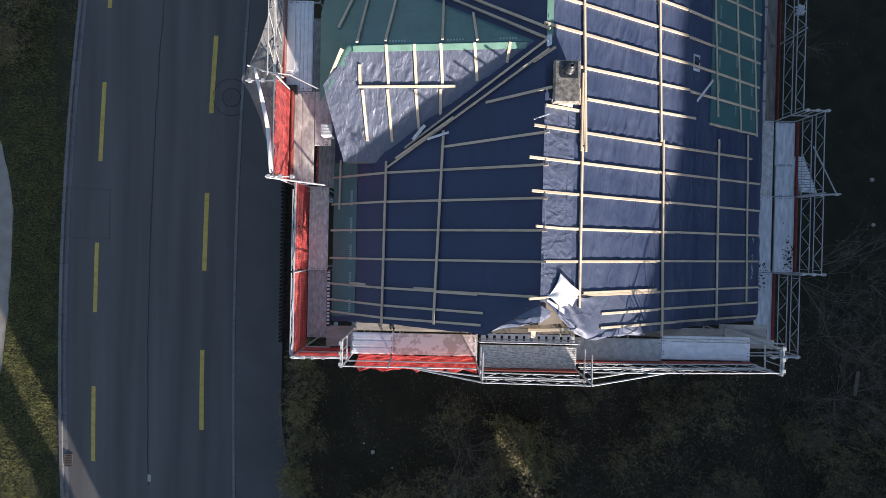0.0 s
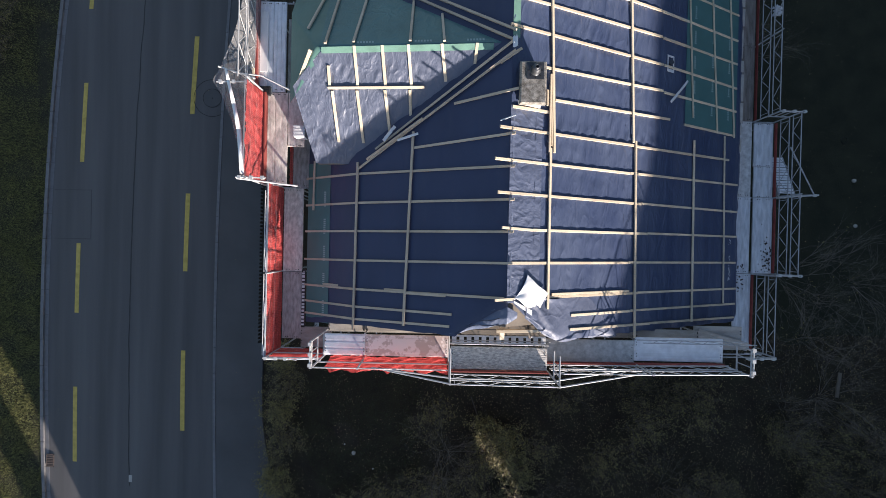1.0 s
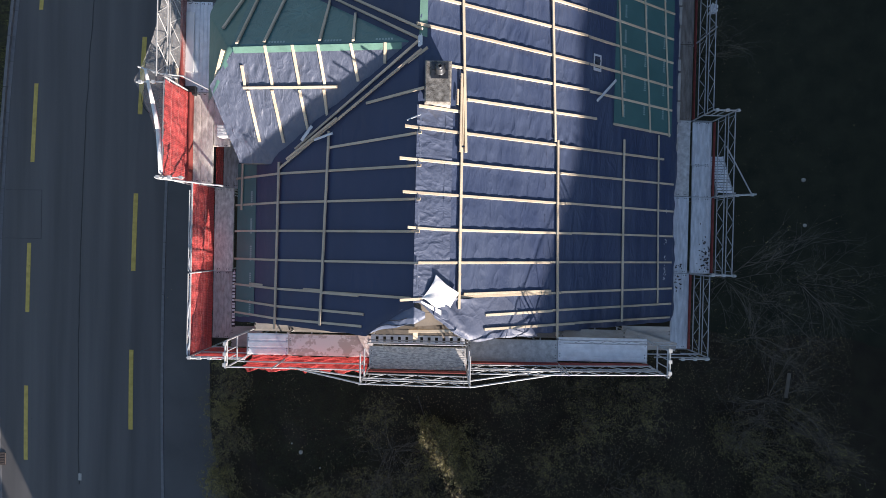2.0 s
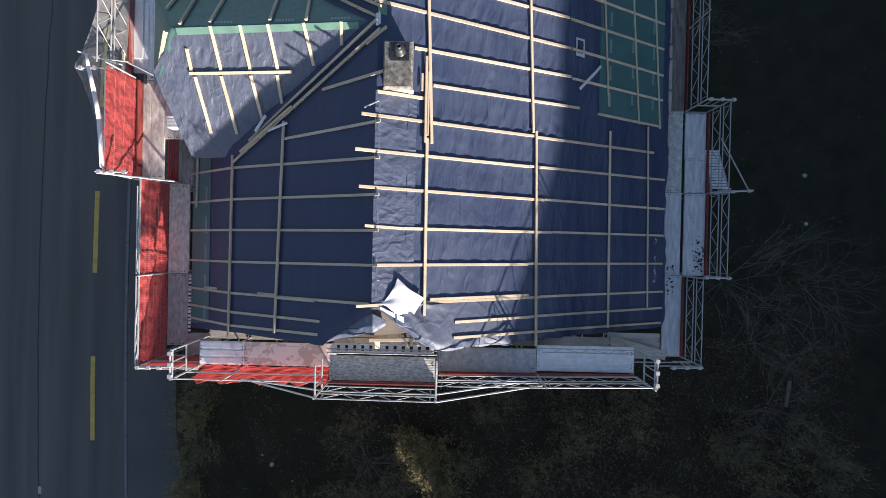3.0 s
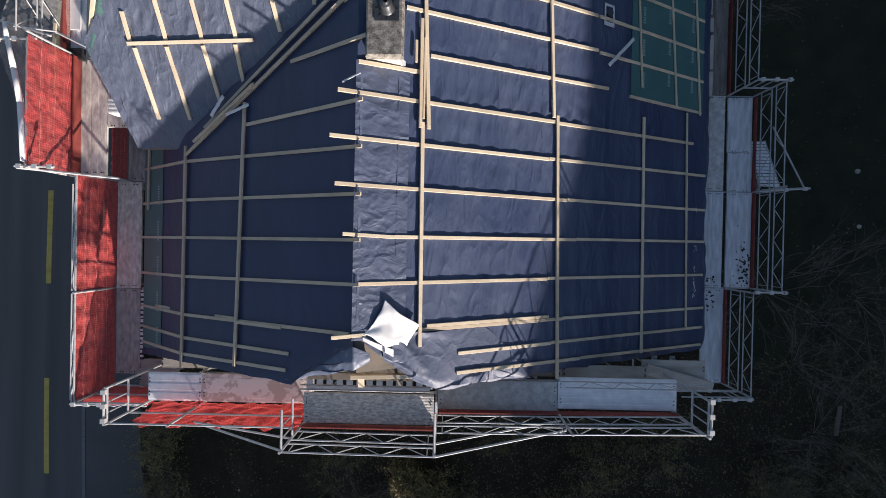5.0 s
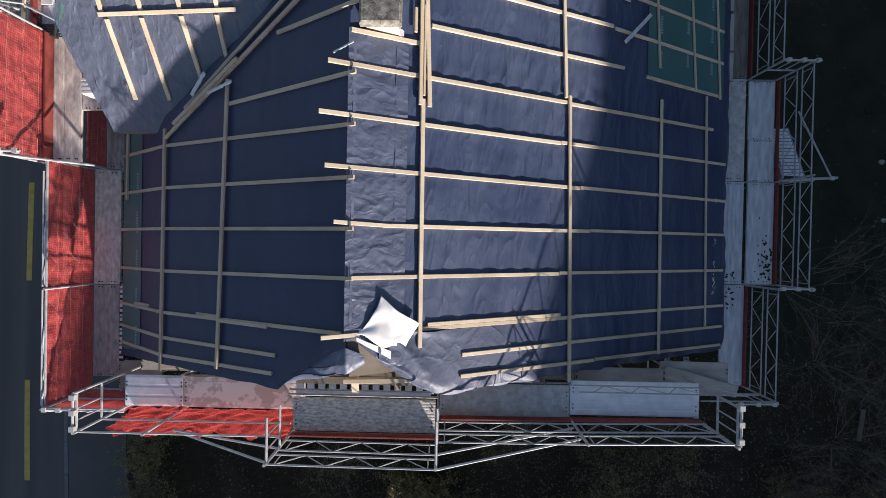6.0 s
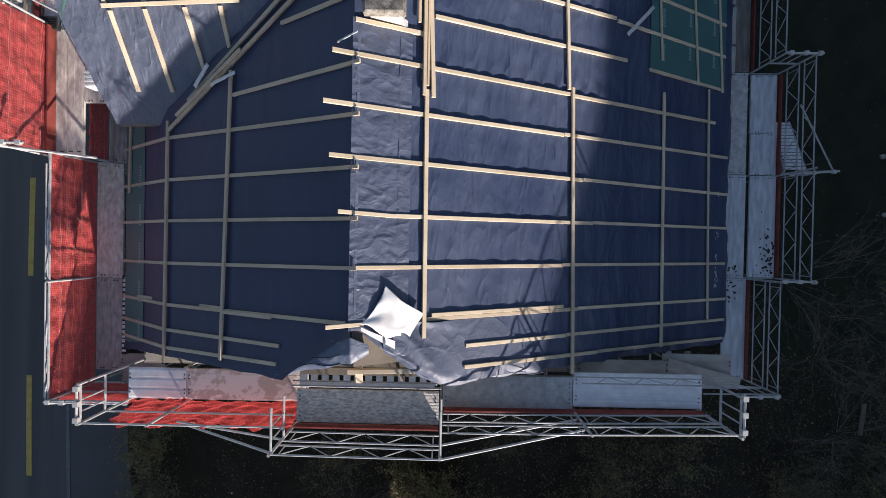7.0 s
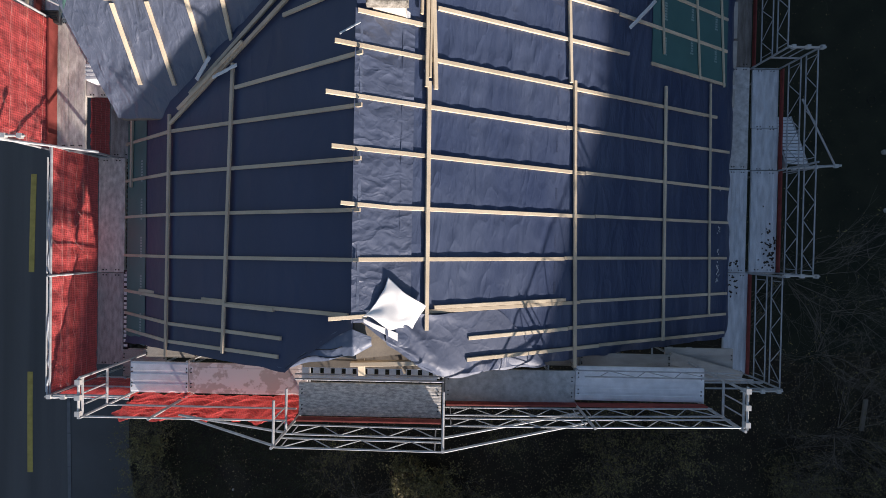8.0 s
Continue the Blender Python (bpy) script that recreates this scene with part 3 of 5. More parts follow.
    def wing_back(x, v):
        hi = 9.36 - valley_y(max(x, -1.9)) + 0.05
        lo = 4.62 if x > -2.0 else 4.56 - 0.98 * max(0.0, -2.1 - x)
        y = lo + v * max(0.02, hi - lo)
        # the end of the wing is hipped
        z = min(wing_z(x, y) - 0.012, wing_z(-2.25, 4.68) - 0.85 * (-2.25 - x))
        return x, y, z + 0.026 + 0.3 * drape(x, y)
    sheet("green_underlay", lambda u, v: wing_back(-2.2 + u * 4.53, v), 60, 50, M["teal"], wing, "teal green underlay on the wing roof")
    sheet("green_underlay", lambda u, v: wing_back(-3.12 + u * 0.92, v), 24, 60, M["hip_green"], wing, "glossy green underlay on the hipped end")
    sheet("green_tape", lambda u, v: (-2.15 + u * 4.0, 4.53 + v * 0.12, wing_z(-2.15 + u * 4.0, 4.53 + v * 0.12) + 0.048), 20, 2, M["green_tape"], wing, "pale green tape along the wing ridge")
    return house, right, left, wing


HOUSE, ROOF_R, ROOF_L, WING = build_house()
build_ground()


# ---- battens ----
def batten(parent, p, q, w=0.07, h=0.045, material="batten", up=(0, 0, 1)):
    return Shape().bar(p, q, w, h, up, 0.004).done("batten", M[material], parent)


def on_right(x, y, lift):
    return Vector((x, y, right_z(x) + lift))


def on_left(x, y, lift):
    return Vector((x, y, left_z(x) + lift))


def build_battens():
    nr = Vector((0.5, 0, 1)).normalized()
    # rows up the right slope: (y at the ridge end, y at the eaves, left end, right end)
    rows = [(-1.08, -1.07, 3.05, 10.12), (-1.545, -1.55, 3.95, 10.10), (-1.88, -1.98, 3.93, 10.06), (-0.28, -0.25, 2.33, 10.08), (0.48, 0.57, 2.85, 10.1), (1.28, 1.35, 1.98, 10.1),
            (2.02, 2.2, 1.9, 10.08), (2.74, 2.95, 5.86, 9.66), (2.74, 2.99, 2.0, 5.84), (3.54, 3.91, 3.38, 7.1), (3.66, 3.72, 7.66, 9.9), (4.26, 4.70, 2.98, 6.82), (4.41, 4.49, 6.84, 9.95), (5.04, 5.35, 2.2, 6.80), (5.19, 5.21, 6.82, 9.95), (5.73, 6.17, 2.3, 6.74), (5.90, 5.97, 6.76, 9.95), (6.46, 6.85, 2.3, 6.70), (6.60, 6.70, 6.72, 9.95), (7.3, 7.5, 2.3, 9.95)]
    for ya, yb, xa, xb in rows:
        lap = min(xb - 0.6, max(xa + 0.6, 5.6 + 1.4 * rng.random()))
        if xb - xa < 4.8:
            lap = xb - 0.02
        f = lambda x: ya + (yb - ya) * (x - 3.3) / 6.8
        a = max(xa, RX + 0.02)
        if xa < RX:
            batten(ROOF_R, on_right(a, f(a), 0.033) + Vector((xa - a, 0, -0.5 * (xa - a))), on_right(lap, f(lap), 0.033), 0.062, 0.032, up=nr)
        else:
            batten(ROOF_R, on_right(a, f(a), 0.033), on_right(lap, f(lap), 0.033), 0.062, 0.032, up=nr)
        if lap < xb - 0.1:
            batten(ROOF_R, on_right(lap + 0.01, f(lap) + 0.012, 0.033), on_right(xb, f(xb), 0.033), 0.058, 0.032, "batten", nr)
    batten(ROOF_R, on_right(3.4, -1.018, 0.036), on_right(5.75, -1.012, 0.034), 0.058, 0.032, up=nr)
    batten(ROOF_R, on_right(2.28, 3.19, 0.033), on_right(3.2, 3.23, 0.034), 0.068, 0.032, up=nr)
    batten(ROOF_R, on_right(2.1, 0.5, 0.033), on_right(2.86, 0.47, 0.034), 0.058, 0.032, up=nr)
    batten(ROOF_R, on_right(1.97, -1.10, 0.033), on_right(2.45, -1.09, 0.034), 0.058, 0.032, up=nr)
    # long battens along the slope
    for x0, x1, ya, yb, w in ((3.29, 3.27, -1.36, 2.4, 0.075), (3.37, 2.95, 2.3, 13, 0.075), (5.97, 5.85, -2.26, 2.95, 0.075), (5.77, 5.3, 2.9, 13, 0.075), (8.14, 8.06, -1.98, 3.3, 0.07), (9.52, 9.39, -1.5, 3.63, 0.042), (7.99, 7.35, 3.95, 13, 0.042), (9.05, 8.25, 3.66, 13, 0.042), (9.83, 9.1, 3.64, 13, 0.042)):
        batten(ROOF_R, on_right(x0, ya, 0.066), on_right(x1, yb, 0.066), w * 0.88, 0.034, up=nr)
    # boards beside the chimney
    for x, ya, yb, w in ((3.235, 2.3, 4.1, 0.055), (3.285, 2.45, 3.8, 0.035), (3.15, 3.36, 3.72, 0.045)):
        batten(ROOF_R, on_right(x, ya, 0.088), on_right(x, yb, 0.088), w, 0.03, up=nr)
    # left slope
    nl = Vector((-0.5, 0, 1)).normalized()
    for ya, yb, xa, xb in ((-1.14, -1.08, -3.18, 2.2), (-1.6, -1.55, -3.16, 1.05), (-1.95, -1.84, -3.14, 1.0), (-0.40, -0.29, -3.2, 2.36), (0.40, 0.41, -3.18, 2.36), (1.15, 1.13, -3.17, 2.36), (1.92, 1.87, -3.17, 2.36), (2.46, 2.6, 0.05, 2.36), (3.42, 3.58, 1.0, 2.4), (4.2, 4.45, 2.0, 2.45)):
        f = lambda x: ya + (yb - ya) * (x - xa) / max(0.1, xb - xa)
        ks = [xa] + [k for k in (-2.2, -1.48) if xa < k < xb] + [xb]
        for a, b in zip(ks, ks[1:]):
            batten(ROOF_L, on_left(a, f(a), 0.032), on_left(b, f(b), 0.032), 0.056, 0.032, "batten_shaded", nl)
    for a, b in ((-2.5, -0.1), (-0.1, 0.9)):
        batten(ROOF_L, on_left(a, -1.07 if a < -1 else -1.12, 0.06), on_left(b, -1.07 if a < -1 else -1.12, 0.042), 0.056, 0.04, "batten_shaded", nl)
    for x0, x1, ya, yb in ((-1.50, -1.46, -2.18, 2.2), (-0.13, 0.02, -1.93, 2.85), (-2.9, -2.88, 1.0, 2.4)):
        batten(ROOF_L, on_left(x0, ya, 0.064), on_left(x1, yb, 0.064), 0.062, 0.034, "batten_shaded", nl)
    # valley boards
    n = Vector((0, -0.2, 1))
    for p, q in (((-1.45, 2.03, 5.06), (2.32, 4.43, 6.77)), ((-0.97, 2.51, 5.26), (2.27, 4.64, 6.76)), ((-1.20, 2.25, 5.22), (0.25, 3.14, 5.88))):
        batten(ROOF_L, p, q, 0.052, 0.05, "batten_shaded", n)
        if p[0] != -1.20:
            batten(ROOF_L, (p[0], 9.3 - p[1], p[2]), (q[0], 9.3 - q[1], q[2]), 0.052, 0.05, "batten_shaded", n)
    # wing roof
    nw = Vector((-0.1, -0.5, 1)).normalized()
    W = lambda x, y, l: Vector((x, y, wing_z(x, y) + l))
    for x0, ya, x1, yb in ((-1.99, 3.8, -1.95, 2.7), (-1.37, 3.8, -1.3, 2.68), (-0.68, 3.8, -0.6, 2.94), (-0.07, 3.8, -0.06, 3.27), (-2.02, 4.3, -2.04, 3.87), (-1.36, 4.78, -1.34, 3.87), (-0.7, 4.78, -0.66, 3.87), (-0.09, 4.78, -0.03, 3.87), (0.68, 4.76, 0.79, 3.95), (1.48, 4.7, 1.45, 4.28)):
        batten(WING, W(x0, min(ya, 4.66), 0.045), W(x1, yb, 0.045), 0.066, 0.034, up=nw)
    batten(WING, W(-2.08, 3.85, 0.079), W(0.28, 3.84, 0.079), 0.062, 0.034, up=nw)
    batten(WING, (-2.94, 3.88, 5.56), (-2.42, 4.62, 6.10), 0.075, 0.05, up=nw)
    nb = Vector((-0.1, 0.5, 1)).normalized()
    for x0, ya, x1, yb in ((-1.38, 4.75, -1.22, 6.4), (-0.05, 4.75, -0.04, 6.4), (0.74, 4.72, 0.67, 5.61), (-2.05, 4.73, -1.95, 6.4), (-2.56, 5.25, -2.33, 6.4)):
        batten(WING, W(x0, ya, 0.06), W(x1, yb, 0.06), 0.058, 0.045, "batten_shaded", nb)


build_battens()


# ---- scaffold ----
RIVET = None


def deck(parent, x0, x1, y0, y1, z, material, label="", along="x", ribs=7):
    """A scaffold deck plank: one ribbed profile drawn out lengthwise, with rivets at both ends."""
    global RIVET
    w = (y1 - y0) if along == "x" else (x1 - x0)
    ring, rise = [(0, -0.045), (w, -0.045), (w, 0.0)], 0.007 if material in ("alu", "alu_worn") else 0.002
    for i in range(ribs, 0, -1):
        c, h = w * (i - 0.5) / ribs, w / ribs * 0.36
        ring += [(c + h, 0.0), (c + h - 0.007, rise), (c - h + 0.007, rise), (c - h, 0.0)]
    ring.append((0, 0.0))
    n = len(ring)
    ends = (x0, x1) if along == "x" else (y0, y1)
    vs = [(e, y0 + a, z + b) if along == "x" else (x0 + a, e, z + b) for e in ends for a, b in ring]
    fs = [(i, (i + 1) % n, n + (i + 1) % n, n + i) for i in range(n)] + [tuple(range(n))[::-1], tuple(range(n, 2 * n))]
    if along == "y":
        fs = [f[::-1] for f in fs]
    d = link_mesh("deck", vs, fs, M[material], parent, label)
    for e in (0.022, 0.978):
        for t in (0.2, 0.32, 0.68, 0.8):
            x, y = (x0 + (x1 - x0) * e, y0 + (y1 - y0) * t) if along == "x" else (x0 + (x1 - x0) * t, y0 + (y1 - y0) * e)
            if RIVET is None:
                RIVET = Shape().tube((0, 0, -0.006), (0, 0, 0.006), 0.013, 6).done("rivet", M["crack"]).data
                bpy.data.objects.remove(bpy.data.objects["rivet"])
            r = new("rivet", RIVET)
            r.parent, r.location = d, Vector((x, y, z + 0.008)) - PLACE[d.name]
    return d


def post(parent, x, y, z0, z1, plate=True):
    p = Shape().tube((x, y, z0), (x, y, z1), 0.024, 8).done("standard", M["steel"], parent, smooth=False)
    if plate:
        Shape().box((x - 0.08, y - 0.08, z0 - 0.01), (x + 0.08, y + 0.08, z0 + 0.01)).done("base_plate", M["steel"], p)
    return p


def guard(parent, p, q, z, lattice=(0.22, 0.56, 0.70, 1.0), bays=6, material="steel"):
    """Two lattice guard frames, one above the other, between two standards."""
    p, q = Vector((*p, 0)), Vector((*q, 0))
    for a, b in ((lattice[0], lattice[1]), (lattice[2], lattice[3])):
        s = Shape()
        for h in (a, b):
            s.tube(p + Vector((0, 0, z + h)), q + Vector((0, 0, z + h)), 0.0145, 7)
        for i in range(bays):
            u, v = (0.04 + 0.92 * i / bays), (0.04 + 0.92 * (i + 1) / bays)
            h0, h1 = (a, b) if i % 2 else (b, a)
            s.tube(p.lerp(q, u) + Vector((0, 0, z + h0)), p.lerp(q, v) + Vector((0, 0, z + h1)), 0.009, 6)
        for u in (0.04, 0.96):
            s.tube(p.lerp(q, u) + Vector((0, 0, z + a)), p.lerp(q, u) + Vector((0, 0, z + b)), 0.010, 6)
        s.done("guard_frame", M[material], parent)


def end_frame(parent, p, q, z, h=1.0):
    """A guard across the end of a run: two rails and two uprights."""
    p, q = Vector((*p, 0)), Vector((*q, 0))
    s = Shape()
    for k in (0.5 * h, h):
        s.tube(p + Vector((0, 0, z + k)), q + Vector((0, 0, z + k)), 0.02, 7)
    for u in (0.3, 0.6):
        s.tube(p.lerp(q, u) + Vector((0, 0, z + 0.5 * h)), p.lerp(q, u) + Vector((0, 0, z + h)), 0.014, 6)
    s.done("end_guard", M["steel"], parent)


def clamps(parent, p, q, z, n=3):
    """A transom tube with couplers."""
    p, q = Vector((*p, z)), Vector((*q, z))
    t = Shape().tube(p, q, 0.019, 8).done("transom", M["clamp"], parent)
    for i in range(n):
        c = p.lerp(q, (0.12, 0.52, 0.9)[i])
        Shape().box(c - Vector((0.042, 0.042, 0.026)), c + Vector((0.042, 0.042, 0.03))).done("coupler", M["clamp"], t)


def toe(parent, p, q, z, h=0.15):
    Shape().bar((*p, z + h / 2), (*q, z + h / 2), 0.03, h, (0, 0, 1), 0.004).done("toe_board", M["toe"], parent, "dark red painted toe board")


def net(parent, p, q, z0, z1, lean=0.06, material="red_net", sag=0.05, nu=90, nv=22, seed=1, fold=0.05, scallop=0.0, crease=0.03, rope=True):
    p, q = Vector((*p, 0)), Vector((*q, 0))
    side = (q - p).normalized().cross(Vector((0, 0, 1)))

    def fn(u, v):
        c = p.lerp(q, u)
        z = z0 + (z1 - z0) * v
        top = sag * wob(u * 9, 0, seed, 1.3) + sag * 0.6 * wob(u * 23, 0, seed, 1.3)
        out = lean * v + fold * (0.1 + 0.9 * v) * (0.5 + 0.5 * math.sin(math.pi * v)) * wob(u * (q - p).length * 2.2, v * 1.7, seed, 1.6) + crease * (0.3 - abs(wob(u * (q - p).length * 1.5 + v, v * 4.5 + u * 3, seed + 3, 1.6))) + 0.012 * wob(u * 30, v * 9, seed, 1.0)
        out += scallop * v ** 1.5 * (abs(math.sin(math.pi * (u * 5.3 + 0.25 * math.sin(9 * u)))) - 0.35)
        return c + side * out + Vector((0, 0, z + top * v * v))
    n = sheet("safety_net", fn, nu, nv, M[material], parent, "red woven safety net" if material == "red_net" else "white woven dust net")
    if rope:
        s = Shape()
        for i in range(24):
            a, b = Vector(fn(i / 24, 1)), Vector(fn((i + 1) / 24, 1))
            s.tube(a, b, 0.013, 6)
        s.done("hem_rope", M["white_tape"], n)
    if material == "red_net":
        # seams of pale thread along the net
        steps = max(8, int((q - p).length / 0.08))
        for k in (0.24, 0.50, 0.76):
            c = Shape()
            pts = [Vector(fn(i / steps, k + 0.012 * wob(i, k * 9, seed, 0.7))) - side * 0.004 for i in range(steps + 1)]
            for a, b in zip(pts, pts[1:]):
                c.tube(a, b, 0.0018, 3)
            c.done("seam", M["seam"], n)
    return n


def build_scaffold():
    G = "scaffold round the house"
    # gable side
    sc = thing("scaffold", (3, -2.65, 0), "galvanised steel scaffold along the gable with lattice guards", "scaffold", G)
    z = 4.82
    deck(sc, -2.29, -1.215, -2.92, -2.35, z, "alu", "white aluminium deck", ribs=3)
    deck(sc, -1.205, 1.02, -2.92, -2.35, z, "pink", "peeling pinkish plywood deck", ribs=1)
    deck(sc, 3.6, 6.005, -2.96, -2.36, z, "ply", "grey plywood deck", ribs=4)
    deck(sc, 6.02, 8.4, -2.90, -2.27, z, "alu", "white aluminium deck", ribs=5)
    zc = 5.4
    deck(sc, 1.07, 3.53, -3.05, -2.48, zc, "ply_mid", "dark mottled plywood deck", ribs=10)
    # slotted inner plank of the raised bay
    s = Shape()
    s.box((1.1, -2.24, zc - 0.1), (3.45, -2.2, zc - 0.05)).box((1.1, -2.44, zc - 0.1), (3.45, -2.38, zc - 0.05))
    for i in range(13):
        x = 1.1 + i * 0.19
        s.box((x, -2.39, zc - 0.1), (x + 0.115, -2.2, zc - 0.055))
    s.done("slotted_plank", M["alu"], sc)
    # inner planks, lower
    for x0, x1, zz in ((-2.3, -1.3, 4.42), (-1.29, 1.0, 4.45), (3.61, 6.2, 4.45), (6.21, 7.98, 4.45)):
        deck(sc, x0, x1, -2.37, -2.12, zz, "ply_dark", ribs=1)
    deck(sc, 8.0, 9.35, -2.7, -2.04, 4.2, "ply_dark", "weathered corner plank", ribs=1)
    Shape().bar((8.05, -2.22, 4.27), (9.5, -2.6, 4.24), 0.24, 0.03, (0, 0, 1), 0.004).done("board", M["ply_dark"], sc, "loose board laid askew")
    for x in (-2.33, -1.21, 1.04, 3.57, 6.02, 8.43):
        tall = zc + 1.08 if x in (1.04, 3.57) else z + 1.06
        yo = -3.10 if x in (1.04, 3.57) else -2.97
        post(sc, x, yo, 0.0, tall)
        post(sc, x, -2.32, 0.0, z + 0.05 if x > -2 and x < 8 else tall)
        for k in (0.9, 2.8, z - 0.07):
            Shape().tube((x, yo, k), (x, -2.32, k), 0.022, 6).done("transom", M["steel"], sc)
    for a, b in ((-2.33, -1.21), (-1.21, 1.04), (1.04, 3.57), (3.57, 6.02), (6.02, 8.43)):
        for k in (0.9, 2.8):
            Shape().tube((a, -2.97, k), (b, -2.97, k), 0.022, 6).done("ledger", M["steel"], sc)
    guard(sc, (3.6, -3.0), (6.0, -2.98), z)
    guard(sc, (6.04, -2.98), (8.42, -2.93), z)
    guard(sc, (1.05, -3.12), (3.55, -3.14), zc)
    # diagonal tubes from the raised bay down to the neighbours
    for p, q in (((3.57, -3.14, zc + 1.0), (6.0, -3.02, z + 0.72)), ((3.57, -3.14, zc + 0.55), (6.0, -3.02, z + 0.3)), ((1.04, -3.13, zc + 0.95), (-0.6, -3.02, z + 0.9)), ((1.04, -3.13, zc + 0.5), (-0.9, -3.02, z + 0.75))):
        Shape().tube(p, q, 0.019, 7).done("diagonal_tube", M["steel"], sc)
    toe(sc, (1.07, -3.08), (3.53, -3.08), zc)
    toe(sc, (3.62, -2.985), (8.4, -2.94), z)
    for k in (0.5, 1.0):
        Shape().tube((-2.33, -2.97, z + k), (1.0, -2.97, z + k), 0.016, 7).done("guard_rail", M["clamp"], sc)
    net(sc, (-2.1, -2.925), (1.0, -2.925), z + 0.005, z + 0.70, 0.16, sag=0.09, nu=170, nv=40, seed=4, fold=0.08, scallop=0.09, crease=0.12, rope=False)
    end_frame(sc, (-2.33, -2.97), (-2.33, -2.33), z)
    clamps(sc, (-2.36, -2.99), (-2.36, -2.33), z + 1.04)
    end_frame(sc, (8.43, -2.94), (8.43, -2.30), z)
    clamps(sc, (8.46, -2.95), (8.46, -2.25), z + 1.04)
    end_frame(sc, (1.04, -3.12), (1.04, -2.42), zc)
    end_frame(sc, (3.57, -3.12), (3.57, -2.42), zc)
    # inner rails of the raised bay and of the white deck
    Shape().tube((1.04, -2.38, zc + 0.12), (3.57, -2.38, zc + 0.12), 0.018, 6).tube((1.04, -2.3, zc + 0.1), (3.57, -2.3, zc + 0.1), 0.014, 6).done("inner_rail", M["steel"], sc)
    s = Shape()
    for k in (0.06, 0.42):
        s.tube((6.05, -2.33, z + k), (9.0, -2.33, z + k), 0.013, 6)
    for i in range(8):
        s.tube((6.3 + i * 0.33, -2.33, z + (0.06 if i % 2 else 0.42)), (6.63 + i * 0.33, -2.33, z + (0.42 if i % 2 else 0.06)), 0.008, 5)
    s.done("inner_guard", M["steel"], sc)

    # right side, along the eaves
    sr = thing("scaffold", (11, 3, 0), "galvanised steel scaffold along the eaves with aluminium decks", "scaffold", G)
    z = 2.4
    for x0, x1, y0, y1, m, lab in ((10.9, 11.52, 2.9, 4.3, "alu_worn", "white aluminium deck"), (10.92, 11.54, 1.89, 2.89, "alu_worn", "white aluminium deck"), (10.93, 11.56, -0.58, 1.87, "alu_worn", "white aluminium deck with wet dark leaves"),
                                   (10.34, 10.82, 1.9, 4.35, "ply", "grey plywood deck"), (10.34, 10.83, -0.6, 1.88, "alu_worn", "scuffed aluminium deck"), (10.34, 10.90, -3.05, -0.62, "alu_worn", "white aluminium deck with wet dark leaves"),
                                   (10.3, 10.84, 4.37, 6.8, "ply_brown", "dark plywood deck"), (10.3, 10.84, 6.82, 9.3, "ply_brown", "dark plywood deck")):
        deck(sr, x0, x1, y0, y1, z, m, lab, "y", 5 if m == "alu_worn" else 3)
    for x, y in ((11.58, 4.36), (11.58, 1.88), (11.6, -0.6), (10.93, -3.08), (10.92, -0.62), (10.9, 4.36), (10.9, 6.82), (10.9, 9.3)):
        post(sr, x, y, 0.0, z + 1.08)
    for y in (4.36, 1.88, -0.6, -3.08, 6.82, 9.3):
        post(sr, 10.36, y, 0.0, z - 0.02)
        Shape().tube((10.36, y, z - 0.08), (11.6 if -1 < y < 5 else 10.93, y, z - 0.08), 0.022, 6).done("transom", M["steel"], sr)
    guard(sr, (11.58, 4.34), (11.58, 1.9), z)
    guard(sr, (11.6, 1.86), (11.6, -0.58), z)
    guard(sr, (10.94, -0.64), (10.94, -3.06), z)
    guard(sr, (10.92, 6.8), (10.92, 4.38), z)
    guard(sr, (10.92, 9.28), (10.92, 6.84), z)
    toe(sr, (11.57, 4.3), (11.57, 1.9), z, 0.09)
    toe(sr, (11.59, 1.86), (11.59, -0.58), z, 0.09)
    toe(sr, (10.92, -0.64), (10.92, -3.06), z, 0.09)
    toe(sr, (10.88, 9.2), (10.88, 4.38), z, 0.09)
    for y in (4.36, -0.6):
        clamps(sr, (10.9, y), (11.7, y), z + 1.05)
    clamps(sr, (10.05, -3.14), (10.97, -3.12), z + 1.05)
    Shape().tube((9.35, -3.12, z + 0.95), (10.95, -3.1, z + 0.95), 0.018, 6).done("guard_rail", M["steel"], sr)
    Shape().tube((9.3, -3.14, z + 0.5), (10.95, -3.12, z + 0.5), 0.018, 6).done("guard_rail", M["steel"], sr)
    end_frame(sr, (10.92, 4.37), (11.58, 4.37), z)
    end_frame(sr, (10.4, -3.1), (10.95, -3.1), z)
    # braced outrigger with a stair flight below
    clamps(sr, (11.5, 1.86), (12.75, 1.95), z + 0.35)
    for p, q in (((11.58, 1.9, z + 0.3), (12.75, 1.97, z + 0.35)), ((11.6, 3.4, z + 0.6), (12.6, 1.97, z + 0.35)), ((11.58, 1.88, z - 0.9), (12.5, 1.95, z + 0.3))):
        Shape().tube(p, q, 0.02, 7).done("outrigger_tube", M["steel"], sr)
    st = Shape().bar((11.66, 3.3, 1.92), (11.66, 1.95, 2.48), 0.04, 0.14).bar((12.17, 3.3, 1.92), (12.17, 1.95, 2.48), 0.04, 0.14).done("stair_stringer", M["steel"], sr)
    for i in range(14):
        t = i / 13
        Shape().box((11.69, 3.22 - 1.2 * t, 2.0 + 0.5 * t), (12.14, 3.285 - 1.2 * t, 2.03 + 0.5 * t)).done("step", M["alu"], st)

